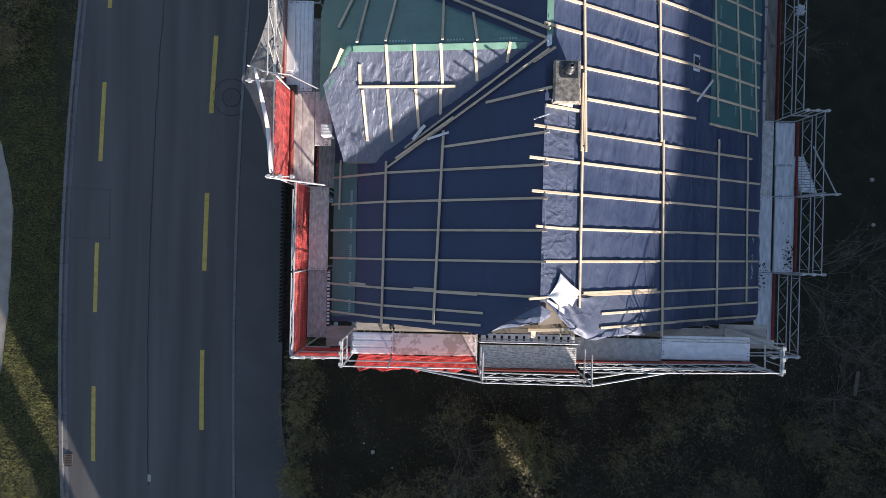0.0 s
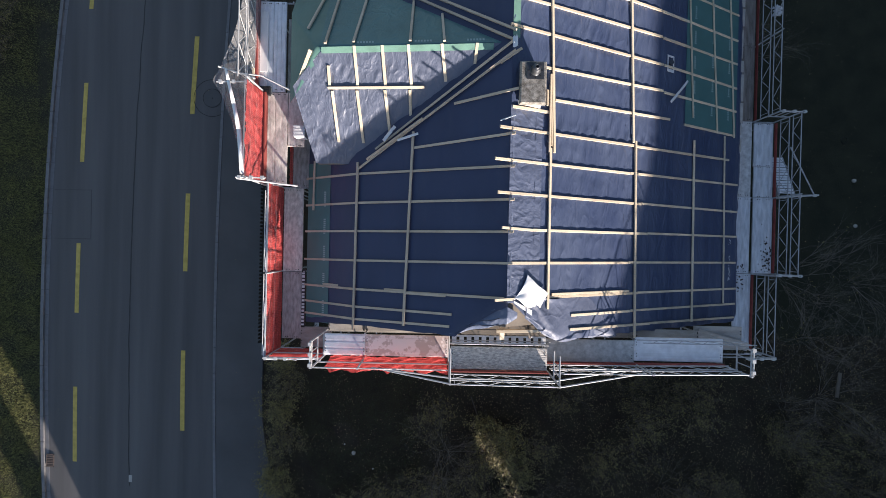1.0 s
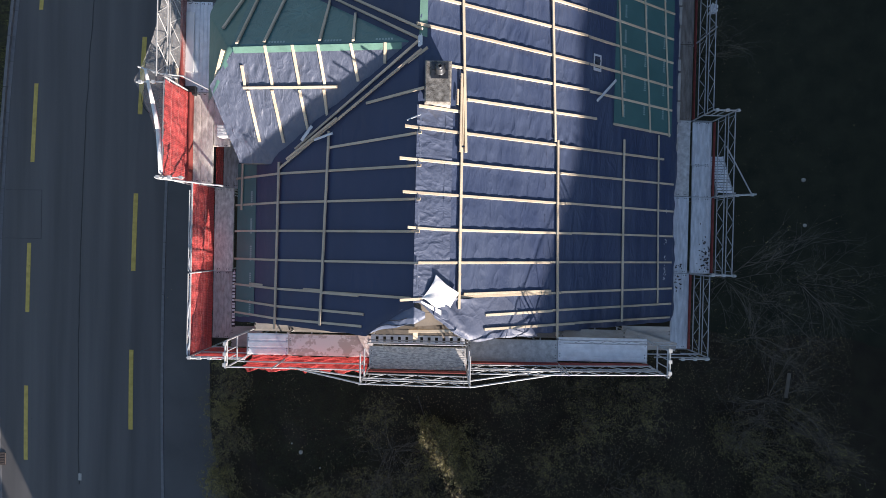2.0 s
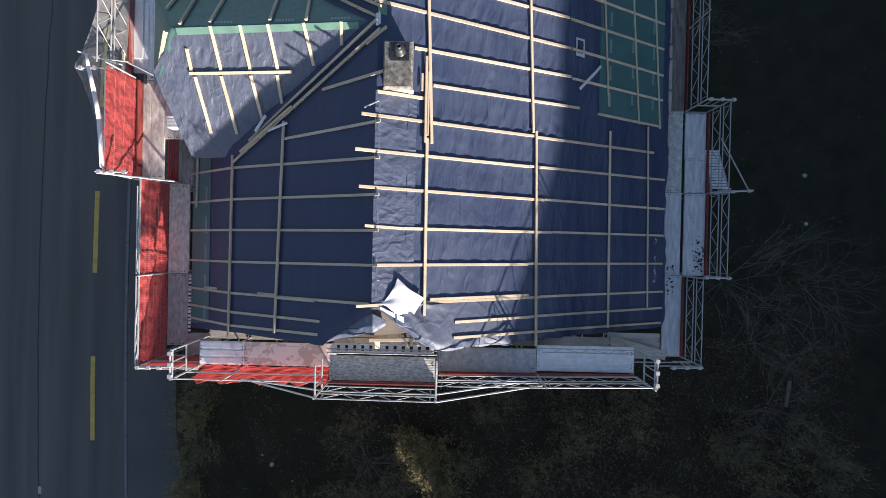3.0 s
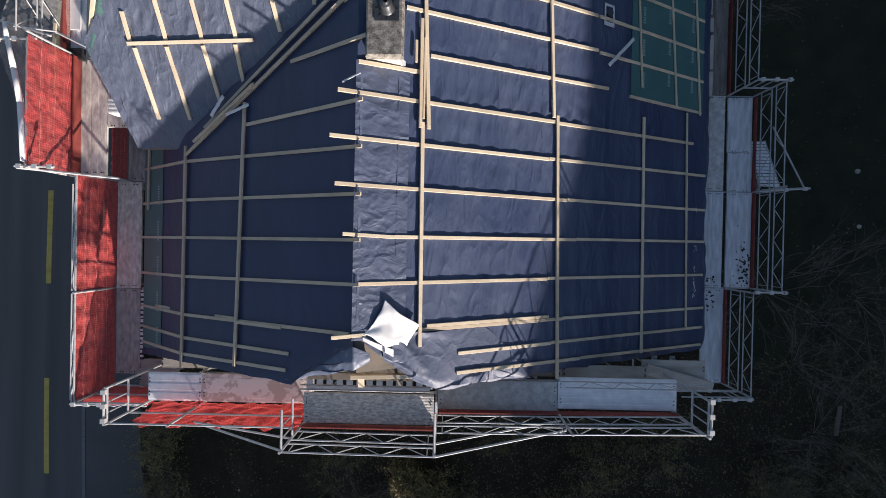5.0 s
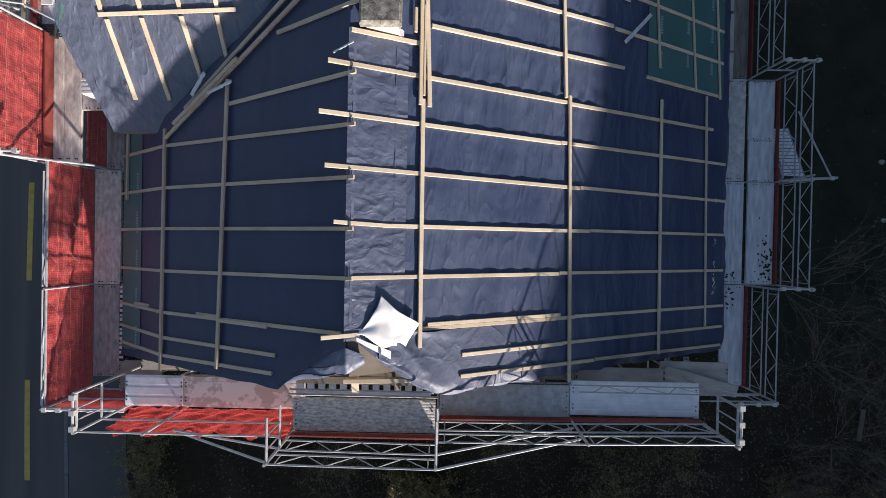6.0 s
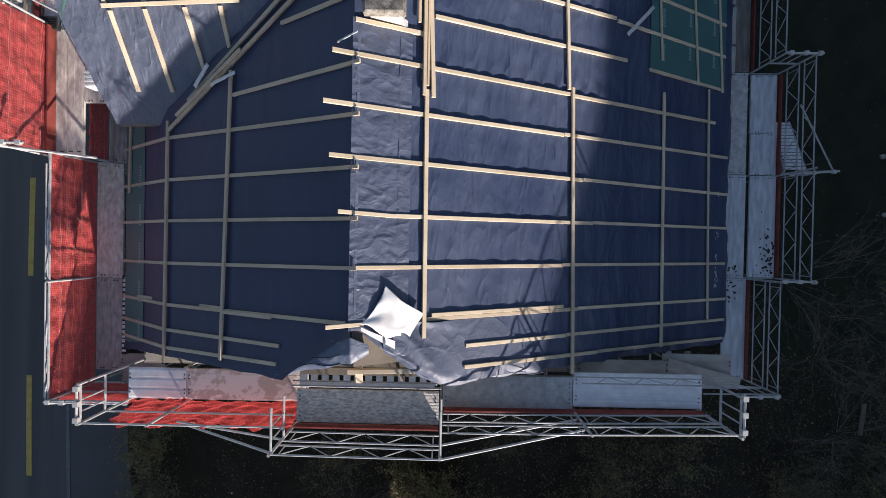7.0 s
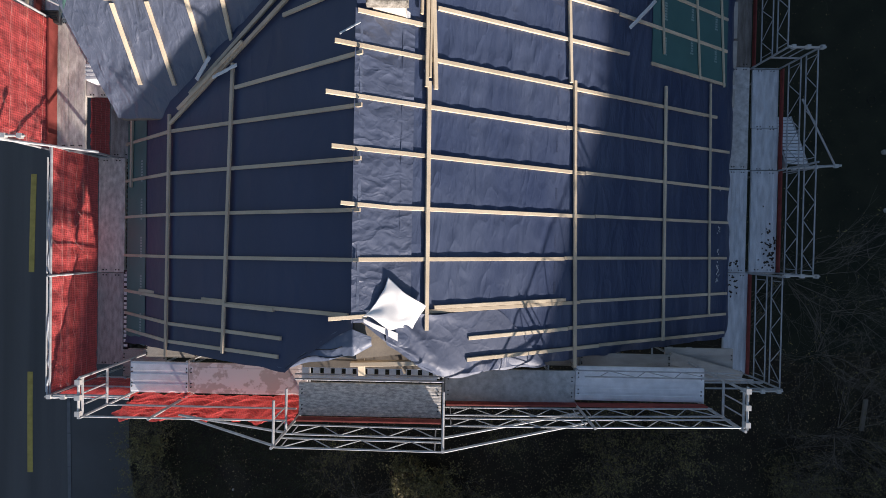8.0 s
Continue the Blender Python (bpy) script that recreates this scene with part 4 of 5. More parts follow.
    # left side, along the road
    sl = thing("scaffold", (-3.6, -0.7, 0), "galvanised steel scaffold beside the road with red net", "scaffold", G)
    z = 3.70
    deck(sl, -3.86, -3.3, -2.75, -0.79, z, "ply_grey", "worn grey plywood deck", "y", 2)
    deck(sl, -3.86, -3.3, -0.775, 1.66, z, "ply_sunlit", "worn plywood deck paled to look sunlit", "y", 2)
    deck(sl, -3.62, -3.12, 1.68, 4.2, z, "ply_grey", "dark plywood deck", "y", 3)
    deck(sl, -3.84, -3.2, 4.22, 6.6, z, "ply_grey", "dark plywood deck", "y", 3)
    for y in (-3.05, -0.78, 1.68):
        post(sl, -3.92, y, 0.0, z + 1.06)
        post(sl, -3.24, y, 0.0, z + 0.02)
        Shape().tube((-3.92, y, z - 0.07), (-3.2, y, z - 0.07), 0.022, 6).done("transom", M["steel"], sl)
    for k in (0.5, 1.0):
        rx = -3.93 if k > 0.9 else -4.02
        Shape().tube((rx, -3.05, z + k), (rx, 1.66, z + k), 0.02, 7).done("guard_rail", M["steel"], sl)
        Shape().tube((-3.93, -3.05, z + k), (-2.4, -3.05, z + k), 0.02, 7).done("guard_rail", M["steel"], sl)
    net(sl, (-3.89, 1.66), (-3.89, -3.03), z - 0.02, z + 1.0, 0.06, sag=0.05, nu=160, nv=30, seed=2, fold=0.07)
    net(sl, (-3.9, -3.04), (-2.42, -3.04), z - 0.02, z + 1.0, 0.05, sag=0.06, nu=60, nv=26, seed=5, fold=0.06)
    for y in (-3.0, -0.74):
        guard(sl, (-4.0, y), (-4.0, y + 2.2), z, material="clamp")
    clamps(sl, (-3.98, -3.07), (-3.3, -3.07), z + 1.04)
    deck(sl, -3.3, -2.4, -3.0, -2.4, z, "ply_dark", ribs=3)

    # beside the wing
    sw = thing("scaffold", (-4, 4, 0), "higher scaffold beside the wing with red and white nets", "scaffold", G)
    z = 4.40
    deck(sw, -4.2, -3.9, 1.7, 4.2, z, "ply_sunlit", "worn plywood wing deck, paled to look sunlit", "y", 2)
    deck(sw, -3.89, -3.56, 1.7, 4.2, z, "ply_sunlit", "worn plywood wing deck, paled to look sunlit", "y", 2)
    deck(sw, -4.36, -3.99, 4.22, 6.7, z, "alu", "white aluminium deck", "y", 3)
    deck(sw, -3.98, -3.64, 4.22, 6.7, z, "alu", "white aluminium deck", "y", 3)
    deck(sw, -3.54, -3.08, 2.72, 4.2, z, "ply_sunlit", "worn inner plank paled to look sunlit", "y", 1)
    for y in (1.66, 4.2, 6.7, 9.2):
        post(sw, -4.2, y, 0.0, z + 1.1)
        post(sw, -3.46, y, 0.0, z)
        Shape().tube((-4.2, y, z - 0.07), (-3.46, y, z - 0.07), 0.022, 6).done("transom", M["steel"], sw)
    net(sw, (-3.62, 2.95), (-3.62, 1.7), 3.72, 4.36, -0.14, sag=0.02, nu=40, nv=14, seed=9, fold=0.02, rope=False)
    net(sw, (-4.17, 4.15), (-4.17, 1.68), z - 0.02, z + 1.06, 0.05, sag=0.05, nu=90, nv=30, seed=8, fold=0.05, rope=False)
    guard(sw, (-4.28, 1.72), (-4.28, 4.12), z, material="clamp")
    Shape().bar((-4.12, 4.15, z + 0.1), (-4.12, 1.7, z + 0.1), 0.03, 0.18).done("toe_board", M["toe"], sw, "dark red painted toe board")
    Shape().bar((-4.38, 4.2, z + 0.1), (-4.38, 9.0, z + 0.1), 0.05, 0.18).done("toe_board", M["toe"], sw, "dark red painted toe board")
    guard(sw, (-4.44, 4.22), (-4.44, 6.68), z, (0.1, 0.55, 0.65, 1.05), 6, "clamp")
    guard(sw, (-4.44, 6.72), (-4.44, 9.18), z, (0.1, 0.55, 0.65, 1.05), 6, "clamp")
    Shape().box((-4.34, 4.75, z + 0.02), (-4.12, 6.4, z + 0.045)).done("board", M["white_cloth"], sw, "white coated board")
    Shape().tube((-4.45, 1.66, z + 1.0), (-3.2, 1.62, z + 0.1), 0.024, 7).done("brace_tube", M["steel"], sw)
    clamps(sw, (-4.45, 1.68), (-3.7, 1.68), z + 1.04)
    clamps(sw, (-5.05, 4.12), (-4.2, 4.14), z + 0.9)
    Shape().tube((-5.02, 4.51, z + 0.9), (-4.2, 4.34, z + 0.6), 0.022, 7).done("outrigger_tube", M["clamp"], sw)
    Shape().tube((-4.62, 4.36, z + 0.92), (-3.9, 4.33, z + 0.8), 0.016, 7).done("brace_tube", M["clamp"], sw)
    Shape().tube((-3.95, 4.34, z + 0.78), (-3.21, 3.99, z + 0.8), 0.022, 7).done("brace_tube", M["clamp"], sw)
    s = Shape()
    roll = [Vector((-4.82, 4.44, z + 0.9)), Vector((-4.74, 4.15, z + 0.93)), Vector((-4.58, 3.55, z + 0.95)), Vector((-4.43, 2.9, z + 0.96)), Vector((-4.3, 1.78, z + 1.0))]
    for i, (a, b) in enumerate(zip(roll, roll[1:])):
        s.tube(a, b, 0.030 + 0.008 * i, 10, 0.038 + 0.008 * i)
    s.done("rolled_net_edge", M["white_cloth"], sw, "white rolled edge of the dust net", smooth=True)
    Shape().bar((-4.41, 3.95, z + 0.34), (-4.37, 4.72, z + 0.34), 0.055, 0.03, (0, 0, 1), 0.004).done("batten", M["batten"], sw, "pale batten laid on the guard")
    # white dust net drawn out over a pole
    def tent(u, v):
        y = 1.72 + u * 5.6
        peak = max(0.0, 1 - abs(y - 4.22) / 2.6) ** 2.0
        out = -4.32 - 0.86 * peak * v - 0.05 * v + 0.02 * wob(y, v, 3, 3)
        return out, y, 4.45 + v * 0.9 - 0.2 * peak * v
    t = sheet("dust_net", tent, 70, 12, M["white_net"], sw, "white woven dust net stretched over a pole")


build_scaffold()


# ---- on the roof ----
def build_roof_things():
    ch = thing("chimney", (2.7, 3.67, 6.0), "squat chimney with a mossy concrete cap and dark zinc cowl", "chimney")
    Shape().box((2.47, 3.27, 5.9), (2.93, 4.08, 6.78)).done("shaft", M["plaster"], ch)
    s = Shape()
    ring = [(2.41, 3.21), (2.99, 3.21), (2.99, 4.14), (2.41, 4.14)]
    inner = [(2.44, 3.24), (2.96, 3.24), (2.96, 4.11), (2.44, 4.11)]
    s.put([(x, y, 6.77) for x, y in ring] + [(x, y, 6.86) for x, y in ring] + [(x, y, 6.89) for x, y in inner], [(3, 2, 1, 0), (8, 9, 10, 11)] + [(i, (i + 1) % 4, 4 + (i + 1) % 4, 4 + i) for i in range(4)] + [(4 + i, 4 + (i + 1) % 4, 8 + (i + 1) % 4, 8 + i) for i in range(4)])
    s.done("cap", M["concrete"], ch, "mossy pebbled concrete cap")
    pl = Shape().box((2.55, 3.74, 6.885), (2.92, 4.10, 6.905)).done("cowl_plate", M["cowl"], ch, "dark zinc plate")
    n = 20
    s = Shape()
    prof = [(0.125, 0.0), (0.10, 0.03), (0.092, 0.16), (0.075, 0.17), (0.045, 0.175), (0.043, 0.21), (0.034, 0.21), (0.03, 0.12)]
    vs = [(2.735 + r * math.cos(2 * math.pi * i / n), 3.93 + r * math.sin(2 * math.pi * i / n), 6.90 + z) for r, z in prof for i in range(n)]
    s.put(vs, [(j * n + i, j * n + (i + 1) % n, (j + 1) * n + (i + 1) % n, (j + 1) * n + i) for j in range(len(prof) - 1) for i in range(n)] + [tuple((len(prof) - 1) * n + i for i in range(n))])
    s.done("flue_pipe", M["cowl"], pl, "dark zinc flue pipe", smooth=True)
    for a in range(8):
        c, d = math.cos(a * math.pi / 4), math.sin(a * math.pi / 4)
        Shape().bar((2.735 + 0.12 * c, 3.92 + 0.12 * d, 6.908), (2.735 + 0.17 * c, 3.92 + 0.17 * d, 6.908), 0.012, 0.006).done("seam", M["iron"], pl)
    # white flashing tape round the chimney foot
    def flash(u, v):
        x, y = 2.42 + u * 0.56, 3.27 + v * 0.075 + 0.035 * wob(u * 7, v, 2, 1)
        return x, y, right_z(x) + 0.05 + crumple(x, y, 0.012, 12)
    sheet("flashing_tape", flash, 24, 8, M["white_tape"], ch, "torn white flashing tape")
    sheet("flashing_tape", lambda u, v: (2.24 + u * 0.1, 4.45 + v * 0.24 + 0.06 * wob(u * 6, v * 5, 1, 1), left_z(2.24 + u * 0.1) + 0.16 + 0.02 * wob(u * 5, v * 5, 3, 1)), 8, 8, M["white_tape"], ch, "torn white flashing tape")

    # folded white cloth at the gable
    cl = thing("underlay_flap", (2.85, -1.0, 6.5), "white fleece side of an underlay sheet folded back over", "sheet")

    def flap(u, v):
        a, b, c, d = Vector((2.40, -1.10)), Vector((3.05, -1.38)), Vector((3.28, -0.98)), Vector((2.74, -0.54))
        q = a.lerp(b, u).lerp(d.lerp(c, u), v)
        q = q + Vector((0.045, -0.02)) * math.sin(math.pi * v) * (1 - u) ** 2 + Vector((-0.012, -0.018)) * math.sin(math.pi * u) * v ** 2
        q = q + Vector((0.03 * wob(u * 3, v * 3, 4, 1), 0.05 * math.sin(u * 9) * (1 - v)))
        lift = 0.075 + 0.04 * math.sin(math.pi * u) * (0.4 + v) + 0.04 * wob(u * 2.0, v * 2.0, 2, 1.4) + 0.03 * v * v
        return q.x, q.y, right_z(max(q.x, RX)) + lift
    sheet("folded_cloth", flap, 36, 36, M["white_cloth"], cl, "bright white fleece", thick=0.003)
    sheet("tongue", lambda u, v: (2.42 + u * 0.46, -1.15 - 0.28 * u + (v - 0.5) * (0.05 + 0.07 * u), right_z(2.42 + u * 0.46) + 0.07 + 0.012 * math.sin(u * 5)), 14, 3, M["white_cloth"], cl, "bright white fleece strip")
    # opening at the gable: boards and new timbers
    op = thing("gable_timbers", (2.6, -1.8, 5.9), "new pale timbers and old boards in the open gable peak", "timber")
    for i in range(7):
        y = -2.06 + i * 0.125
        Shape().box((1.25 + 0.05 * rng.random(), y, 5.86), (3.75 - 0.08 * rng.random(), y + 0.117, 5.905 + 0.006 * rng.random())).done("board", M["timber"], op)
    Shape().bar((2.12, -1.93, 6.13), (3.28, -1.88, 6.15), 0.07, 0.1, (0, 0, 1), 0.005).done("beam", M["batten"], op)
    Shape().bar((2.27, -1.72, 6.12), (2.27, -2.14, 6.0), 0.11, 0.05, (0, 0, 1), 0.005).done("beam", M["batten"], op)
    Shape().bar((2.75, -1.3, 6.25), (2.95, -2.1, 5.98), 0.05, 0.05).done("beam", M["timber"], op)
    # vent with white tape round it, and loose tape
    vt = thing("roof_vent", (7.05, 5.28, right_z(7.05)), "small roof vent framed with white tape", "vent")
    z = lambda x: right_z(x) + 0.03
    for x0, x1, y0, y1 in ((6.93, 6.97, 5.06, 5.52), (7.15, 7.19, 5.06, 5.52), (6.97, 7.15, 5.06, 5.14), (6.97, 7.15, 5.47, 5.52)):
        s = Shape()
        s.put([(x0, y0, z(x0)), (x1, y0, z(x1)), (x1, y1, z(x1)), (x0, y1, z(x0)), (x0, y0, z(x0) + 0.012), (x1, y0, z(x1) + 0.012), (x1, y1, z(x1) + 0.012), (x0, y1, z(x0) + 0.012)], [(4, 5, 6, 7), (0, 1, 5, 4), (1, 2, 6, 5), (2, 3, 7, 6), (3, 0, 4, 7)])
        s.done("tape_strip", M["white_tape"], vt)
    Shape().tube((7.06, 5.32, z(7.06) - 0.02), (7.06, 5.32, z(7.06) + 0.05), 0.07, 12).done("vent_pipe", M["cowl"], vt, "dark vent pipe")

    def tape(name, p, q, w, fz, label):
        p, q = Vector((*p, 0)), Vector((*q, 0))
        sd = (q - p).normalized().cross(Vector((0, 0, 1)))

        def fn(u, v):
            c = p.lerp(q, u) + sd * w * (v - 0.5 + 0.15 * wob(u * 6, 0, 3, 1))
            return c.x, c.y, fz(c.x) + 0.125 + 0.012 * wob(u * 8, v, 5, 1)
        tagged(sheet(name, fn, 16, 2, M["white_tape"], thick=0.003), label, "tape", "loose tape on the roof")
    tape("tape_strip", (7.69, 4.92), (7.04, 4.19), 0.07, right_z, "strip of white tape lying loose on the roof")
    tape("tape_strip", (2.02, 2.88), (2.34, 2.97), 0.03, left_z, "curled scrap of white tape beside the chimney")
    tape("tape_strip", (-0.75, 2.68), (-0.45, 3.02), 0.09, left_z, "scrap of white foil lying on the valley boards")
    tape("tape_strip", (-0.38, 2.66), (0.15, 2.78), 0.06, left_z, "scrap of white foil lying on the valley boards")
    # printing on the green sheets: plain bars
    Z = lambda x, y: right_z(x) + 0.034 + 0.5 * drape(x, y)
    for x in (7.98, 8.75, 9.5):
        for i in range(9):
            y = 3.95 + i * 0.72 + 0.2 * (x > 8.5)
            s = Shape()
            for k in range(7):
                a = y + k * 0.055
                xx = x + 0.05
                w, h = 0.034 + 0.012 * (k == 0), 0.036 + 0.006 * (k % 2)
                s.put([(xx - w, a, Z(xx - w, a)), (xx + w, a, Z(xx + w, a)), (xx + w, a + h, Z(xx + w, a)), (xx - w, a + h, Z(xx - w, a))], [(0, 1, 2, 3)])
            tagged(s.done("printed_line", M["print"], ROOF_R), kind="stuff")
    for i in range(5):
        y = -1.95 + i * 0.76
        s = Shape()
        for k in range(8):
            a = y + k * 0.055
            s.put([(-2.54, a, left_z(-2.54) + 0.028), (-2.47, a, left_z(-2.47) + 0.028), (-2.47, a + 0.035, left_z(-2.47) + 0.028), (-2.54, a + 0.035, left_z(-2.54) + 0.028)], [(0, 1, 2, 3)])
        tagged(s.done("printed_line", M["print"], ROOF_L), kind="stuff")
    for x in (-1.3, 0.05, 1.25):
        s = Shape()
        for k in range(6):
            a = x + k * 0.07
            s.put([(a, 4.74, wing_z(a, 4.74) + 0.021), (a + 0.045, 4.74, wing_z(a, 4.74) + 0.021), (a + 0.045, 4.80, wing_z(a, 4.80) + 0.021), (a, 4.80, wing_z(a, 4.80) + 0.021)], [(0, 1, 2, 3)])
        tagged(s.done("printed_line", M["print"], WING), kind="stuff")
    # banner at the eaves
    bn = thing("banner", (-3.26, -1.6, 3.6), "narrow black banner with white bars along the eaves", "banner")
    Shape().box((-3.31, -2.42, 3.66), (-3.20, -0.72, 3.70)).done("cloth", M["sign"], bn)
    for i in range(16):
        w = 0.05 + 0.012 * (i % 3)
        Shape().box((-3.295, -2.36 + i * 0.1, 3.70), (-3.215, -2.36 + i * 0.1 + w, 3.707)).done("bar", M["white"], bn)
    # short boards along the eaves, laid end to end with gaps
    y = 3.30
    for n in (0.42, 0.30, 0.62, 0.85, 0.35, 0.9, 0.55, 0.7, 0.8):
        x = 10.13 + 0.05 * rng.random()
        tagged(Shape().bar((x + 0.06, y, 2.66), (x + 0.06 + 0.02 * rng.random(), y + n, 2.66), 0.15, 0.03, (0, 0, 1), 0.004).done("eaves_board", M["stone"]), "short pale grey board along the eaves", "board", kind="structure")
        y += n + 0.03 + 0.12 * rng.random()
    # small white box on the lower deck beside the wing
    bx = thing("plastic_box", (-3.12, 3.08, 4.4), "white plastic box standing on the scaffold deck", "box")
    Shape().box((-3.27, 2.92, 4.405), (-2.98, 3.22, 4.72)).done("body", M["white_cloth"], bx)
    for i in range(4):
        Shape().box((-3.28, 2.93 + i * 0.08, 4.72), (-2.97, 2.97 + i * 0.08, 4.732)).done("rib", M["white_cloth"], bx)
    cr = thing("plastic_crate", (-4.2, 4.22, 4.4), "black ribbed plastic crate on the scaffold deck", "crate")
    Shape().box((-4.40, 4.10, 4.405), (-4.02, 4.34, 4.50)).done("body", M["cowl"], cr)
    for i in range(5):
        Shape().box((-4.40, 4.115 + i * 0.045, 4.50), (-4.02, 4.135 + i * 0.045, 4.515)).done("rib", M["iron"], cr)
    # wet leaves on the decks
    s = Shape()
    for i in range(70):
        x = 11.52 - abs(rng.gauss(0, 0.16))
        y = -0.5 + abs(rng.gauss(0, 0.6))
        if i > 50:
            x, y = 10.44 + 0.2 * rng.random(), -1.2 + 0.9 * rng.random()
        if x < 10.95 and i <= 50:
            continue
        a, r = rng.random() * 6.3, 0.018 + 0.018 * rng.random()
        pts = [(x + r * k * math.cos(a + t), y + r * k * math.sin(a + t), 2.412 + 0.006 * (t > 2)) for t, k in ((0, 1.3), (1.2, 0.8), (2.4, 0.8), (3.14, 1.2), (3.9, 0.8), (5.1, 0.8))]
        s.put(pts, [tuple(range(6))])
    tagged(s.done("wet_leaves", M["dark_leaf"]), "dark wet leaves stuck to the deck", "leaves", kind="stuff")


build_roof_things()


def build_prints():
    """Faint rows of printing along the laps of the dark underlay: plain bars."""
    for x, y0, y1 in ((5.52, -0.9, 5.6),):
        s = Shape()
        y = y0
        while y < y1:
            for k in range(7):
                a = y + k * 0.03
                if min(abs(a - r) for r in ROW_Y) > 0.09:
                    z = [right_z(x + d) + drape(x + d, a) + pulled_folds(x + d, a) + 0.017 for d in (-0.014, 0.014)]
                    s.put([(x - 0.014, a, z[0]), (x + 0.014, a, z[1]), (x + 0.014, a + 0.018, z[1]), (x - 0.014, a + 0.018, z[0])], [(0, 1, 2, 3)])
            y += 0.42
        tagged(s.done("printed_line", M["ink"], ROOF_R), kind="stuff")
    # crumpled white tarpaulin on the scaffold
    def tarp(u, v):
        x, y = 11.0 + u * 0.24, 7.5 + v * 0.3
        return x + 0.06 * wob(v * 5, 0, 2, 1), y + 0.06 * wob(u * 5, 0, 4, 1), 3.0 + 0.14 * wob(u * 4, v * 4, 6, 1) - 0.25 * (u - 0.5) ** 2
    tagged(sheet("tarpaulin", tarp, 26, 26, M["white_tape"], smooth=False, thick=0.003), "crumpled white tarpaulin hanging over the scaffold rail", "tarpaulin")


build_prints()


def build_drips():
    """White splashes on the underlay near the eaves."""
    r0 = random.Random(31)
    s = Shape()
    for y0, y1, n in ((1.30, 1.40, 4), (0.30, 0.50, 9), (-0.17, 0.02, 7), (-0.80, -0.33, 22)):
        for _ in range(n):
            y, x = y0 + (y1 - y0) * r0.random(), 9.8 + r0.gauss(0, 0.025)
            k = 7
            ring = [(x + (0.006 + 0.012 * r0.random()) * math.cos(6.283 * i / k), y + (0.008 + 0.022 * r0.random()) * math.sin(6.283 * i / k)) for i in range(k)]
            s.put([(a, b, right_z(a) + 0.026) for a, b in ring] + [(a, b, right_z(a) + 0.032) for a, b in ring], [tuple(range(k, 2 * k))] + [(i, (i + 1) % k, k + (i + 1) % k, k + i) for i in range(k)])
    s.done("splashes", M["white_tape"], ROOF_R, "dried white splashes")


build_drips()


# ---- garden ----
def twig(s, p, d, length, r, depth, leaves, r0):
    """A bent twig that forks, and the places of its leaves."""
    p = Vector(p)
    for k in range(2):
        q = p + d * length * 0.5
        s.tube(p, q, r * (1 - 0.3 * k), 3, r * (0.7 - 0.3 * k))
        if depth:
            for _ in range(2):
                e = (d + Vector((r0.gauss(0, 0.55), r0.gauss(0, 0.55), r0.gauss(0.05, 0.35)))).normalized()
                twig(s, q, e, length * (0.5 + 0.25 * r0.random()), r * 0.6, depth - 1, leaves, r0)
        leaves.append((q, d))
        p = q
        d = (d + Vector((r0.gauss(0, 0.25), r0.gauss(0, 0.25), r0.gauss(-0.03, 0.2)))).normalized()


def leaf_quads(s, places, r0, size, share):
    for p, d in places:
        if r0.random() > share:
            continue
        for _ in range(2):
            a = r0.random() * 6.3
            w = Vector((math.cos(a), math.sin(a), r0.gauss(0, 0.35))) * size * (0.6 + 0.7 * r0.random())
            h = Vector((-w.y, w.x, r0.gauss(0, 0.02))) * 0.55
            c = p + Vector((r0.gauss(0, size), r0.gauss(0, size), r0.gauss(0, size)))
            s.put([c - w, c + h * 0.8 + Vector((0, 0, size * 0.12)), c + w, c - h * 0.8 + Vector((0, 0, size * 0.12))], [(0, 1, 2, 3)])


def bush(name, seed, height, spread, stems, share, size, label, girth=0.011, wood="twig"):
    r0 = random.Random(seed)
    b = thing(name, (0, 0, -60), label, "bush", "bushes in the garden")
    s, places = Shape(), []
    for _ in range(stems):
        a = r0.random() * 6.3
        d = Vector((spread * math.cos(a) * r0.random(), spread * math.sin(a) * r0.random(), 1)).normalized()
        twig(s, (0.12 * math.cos(a), 0.12 * math.sin(a), -60), d, height * (0.45 + 0.35 * r0.random()), girth, 3, places, r0)
    tagged(s.done("branchwork", M[wood], b), kind="stuff")
    l = Shape()
    leaf_quads(l, places, r0, size, share)
    tagged(l.done("leaves", M["leaf"], b), kind="stuff")
    return b


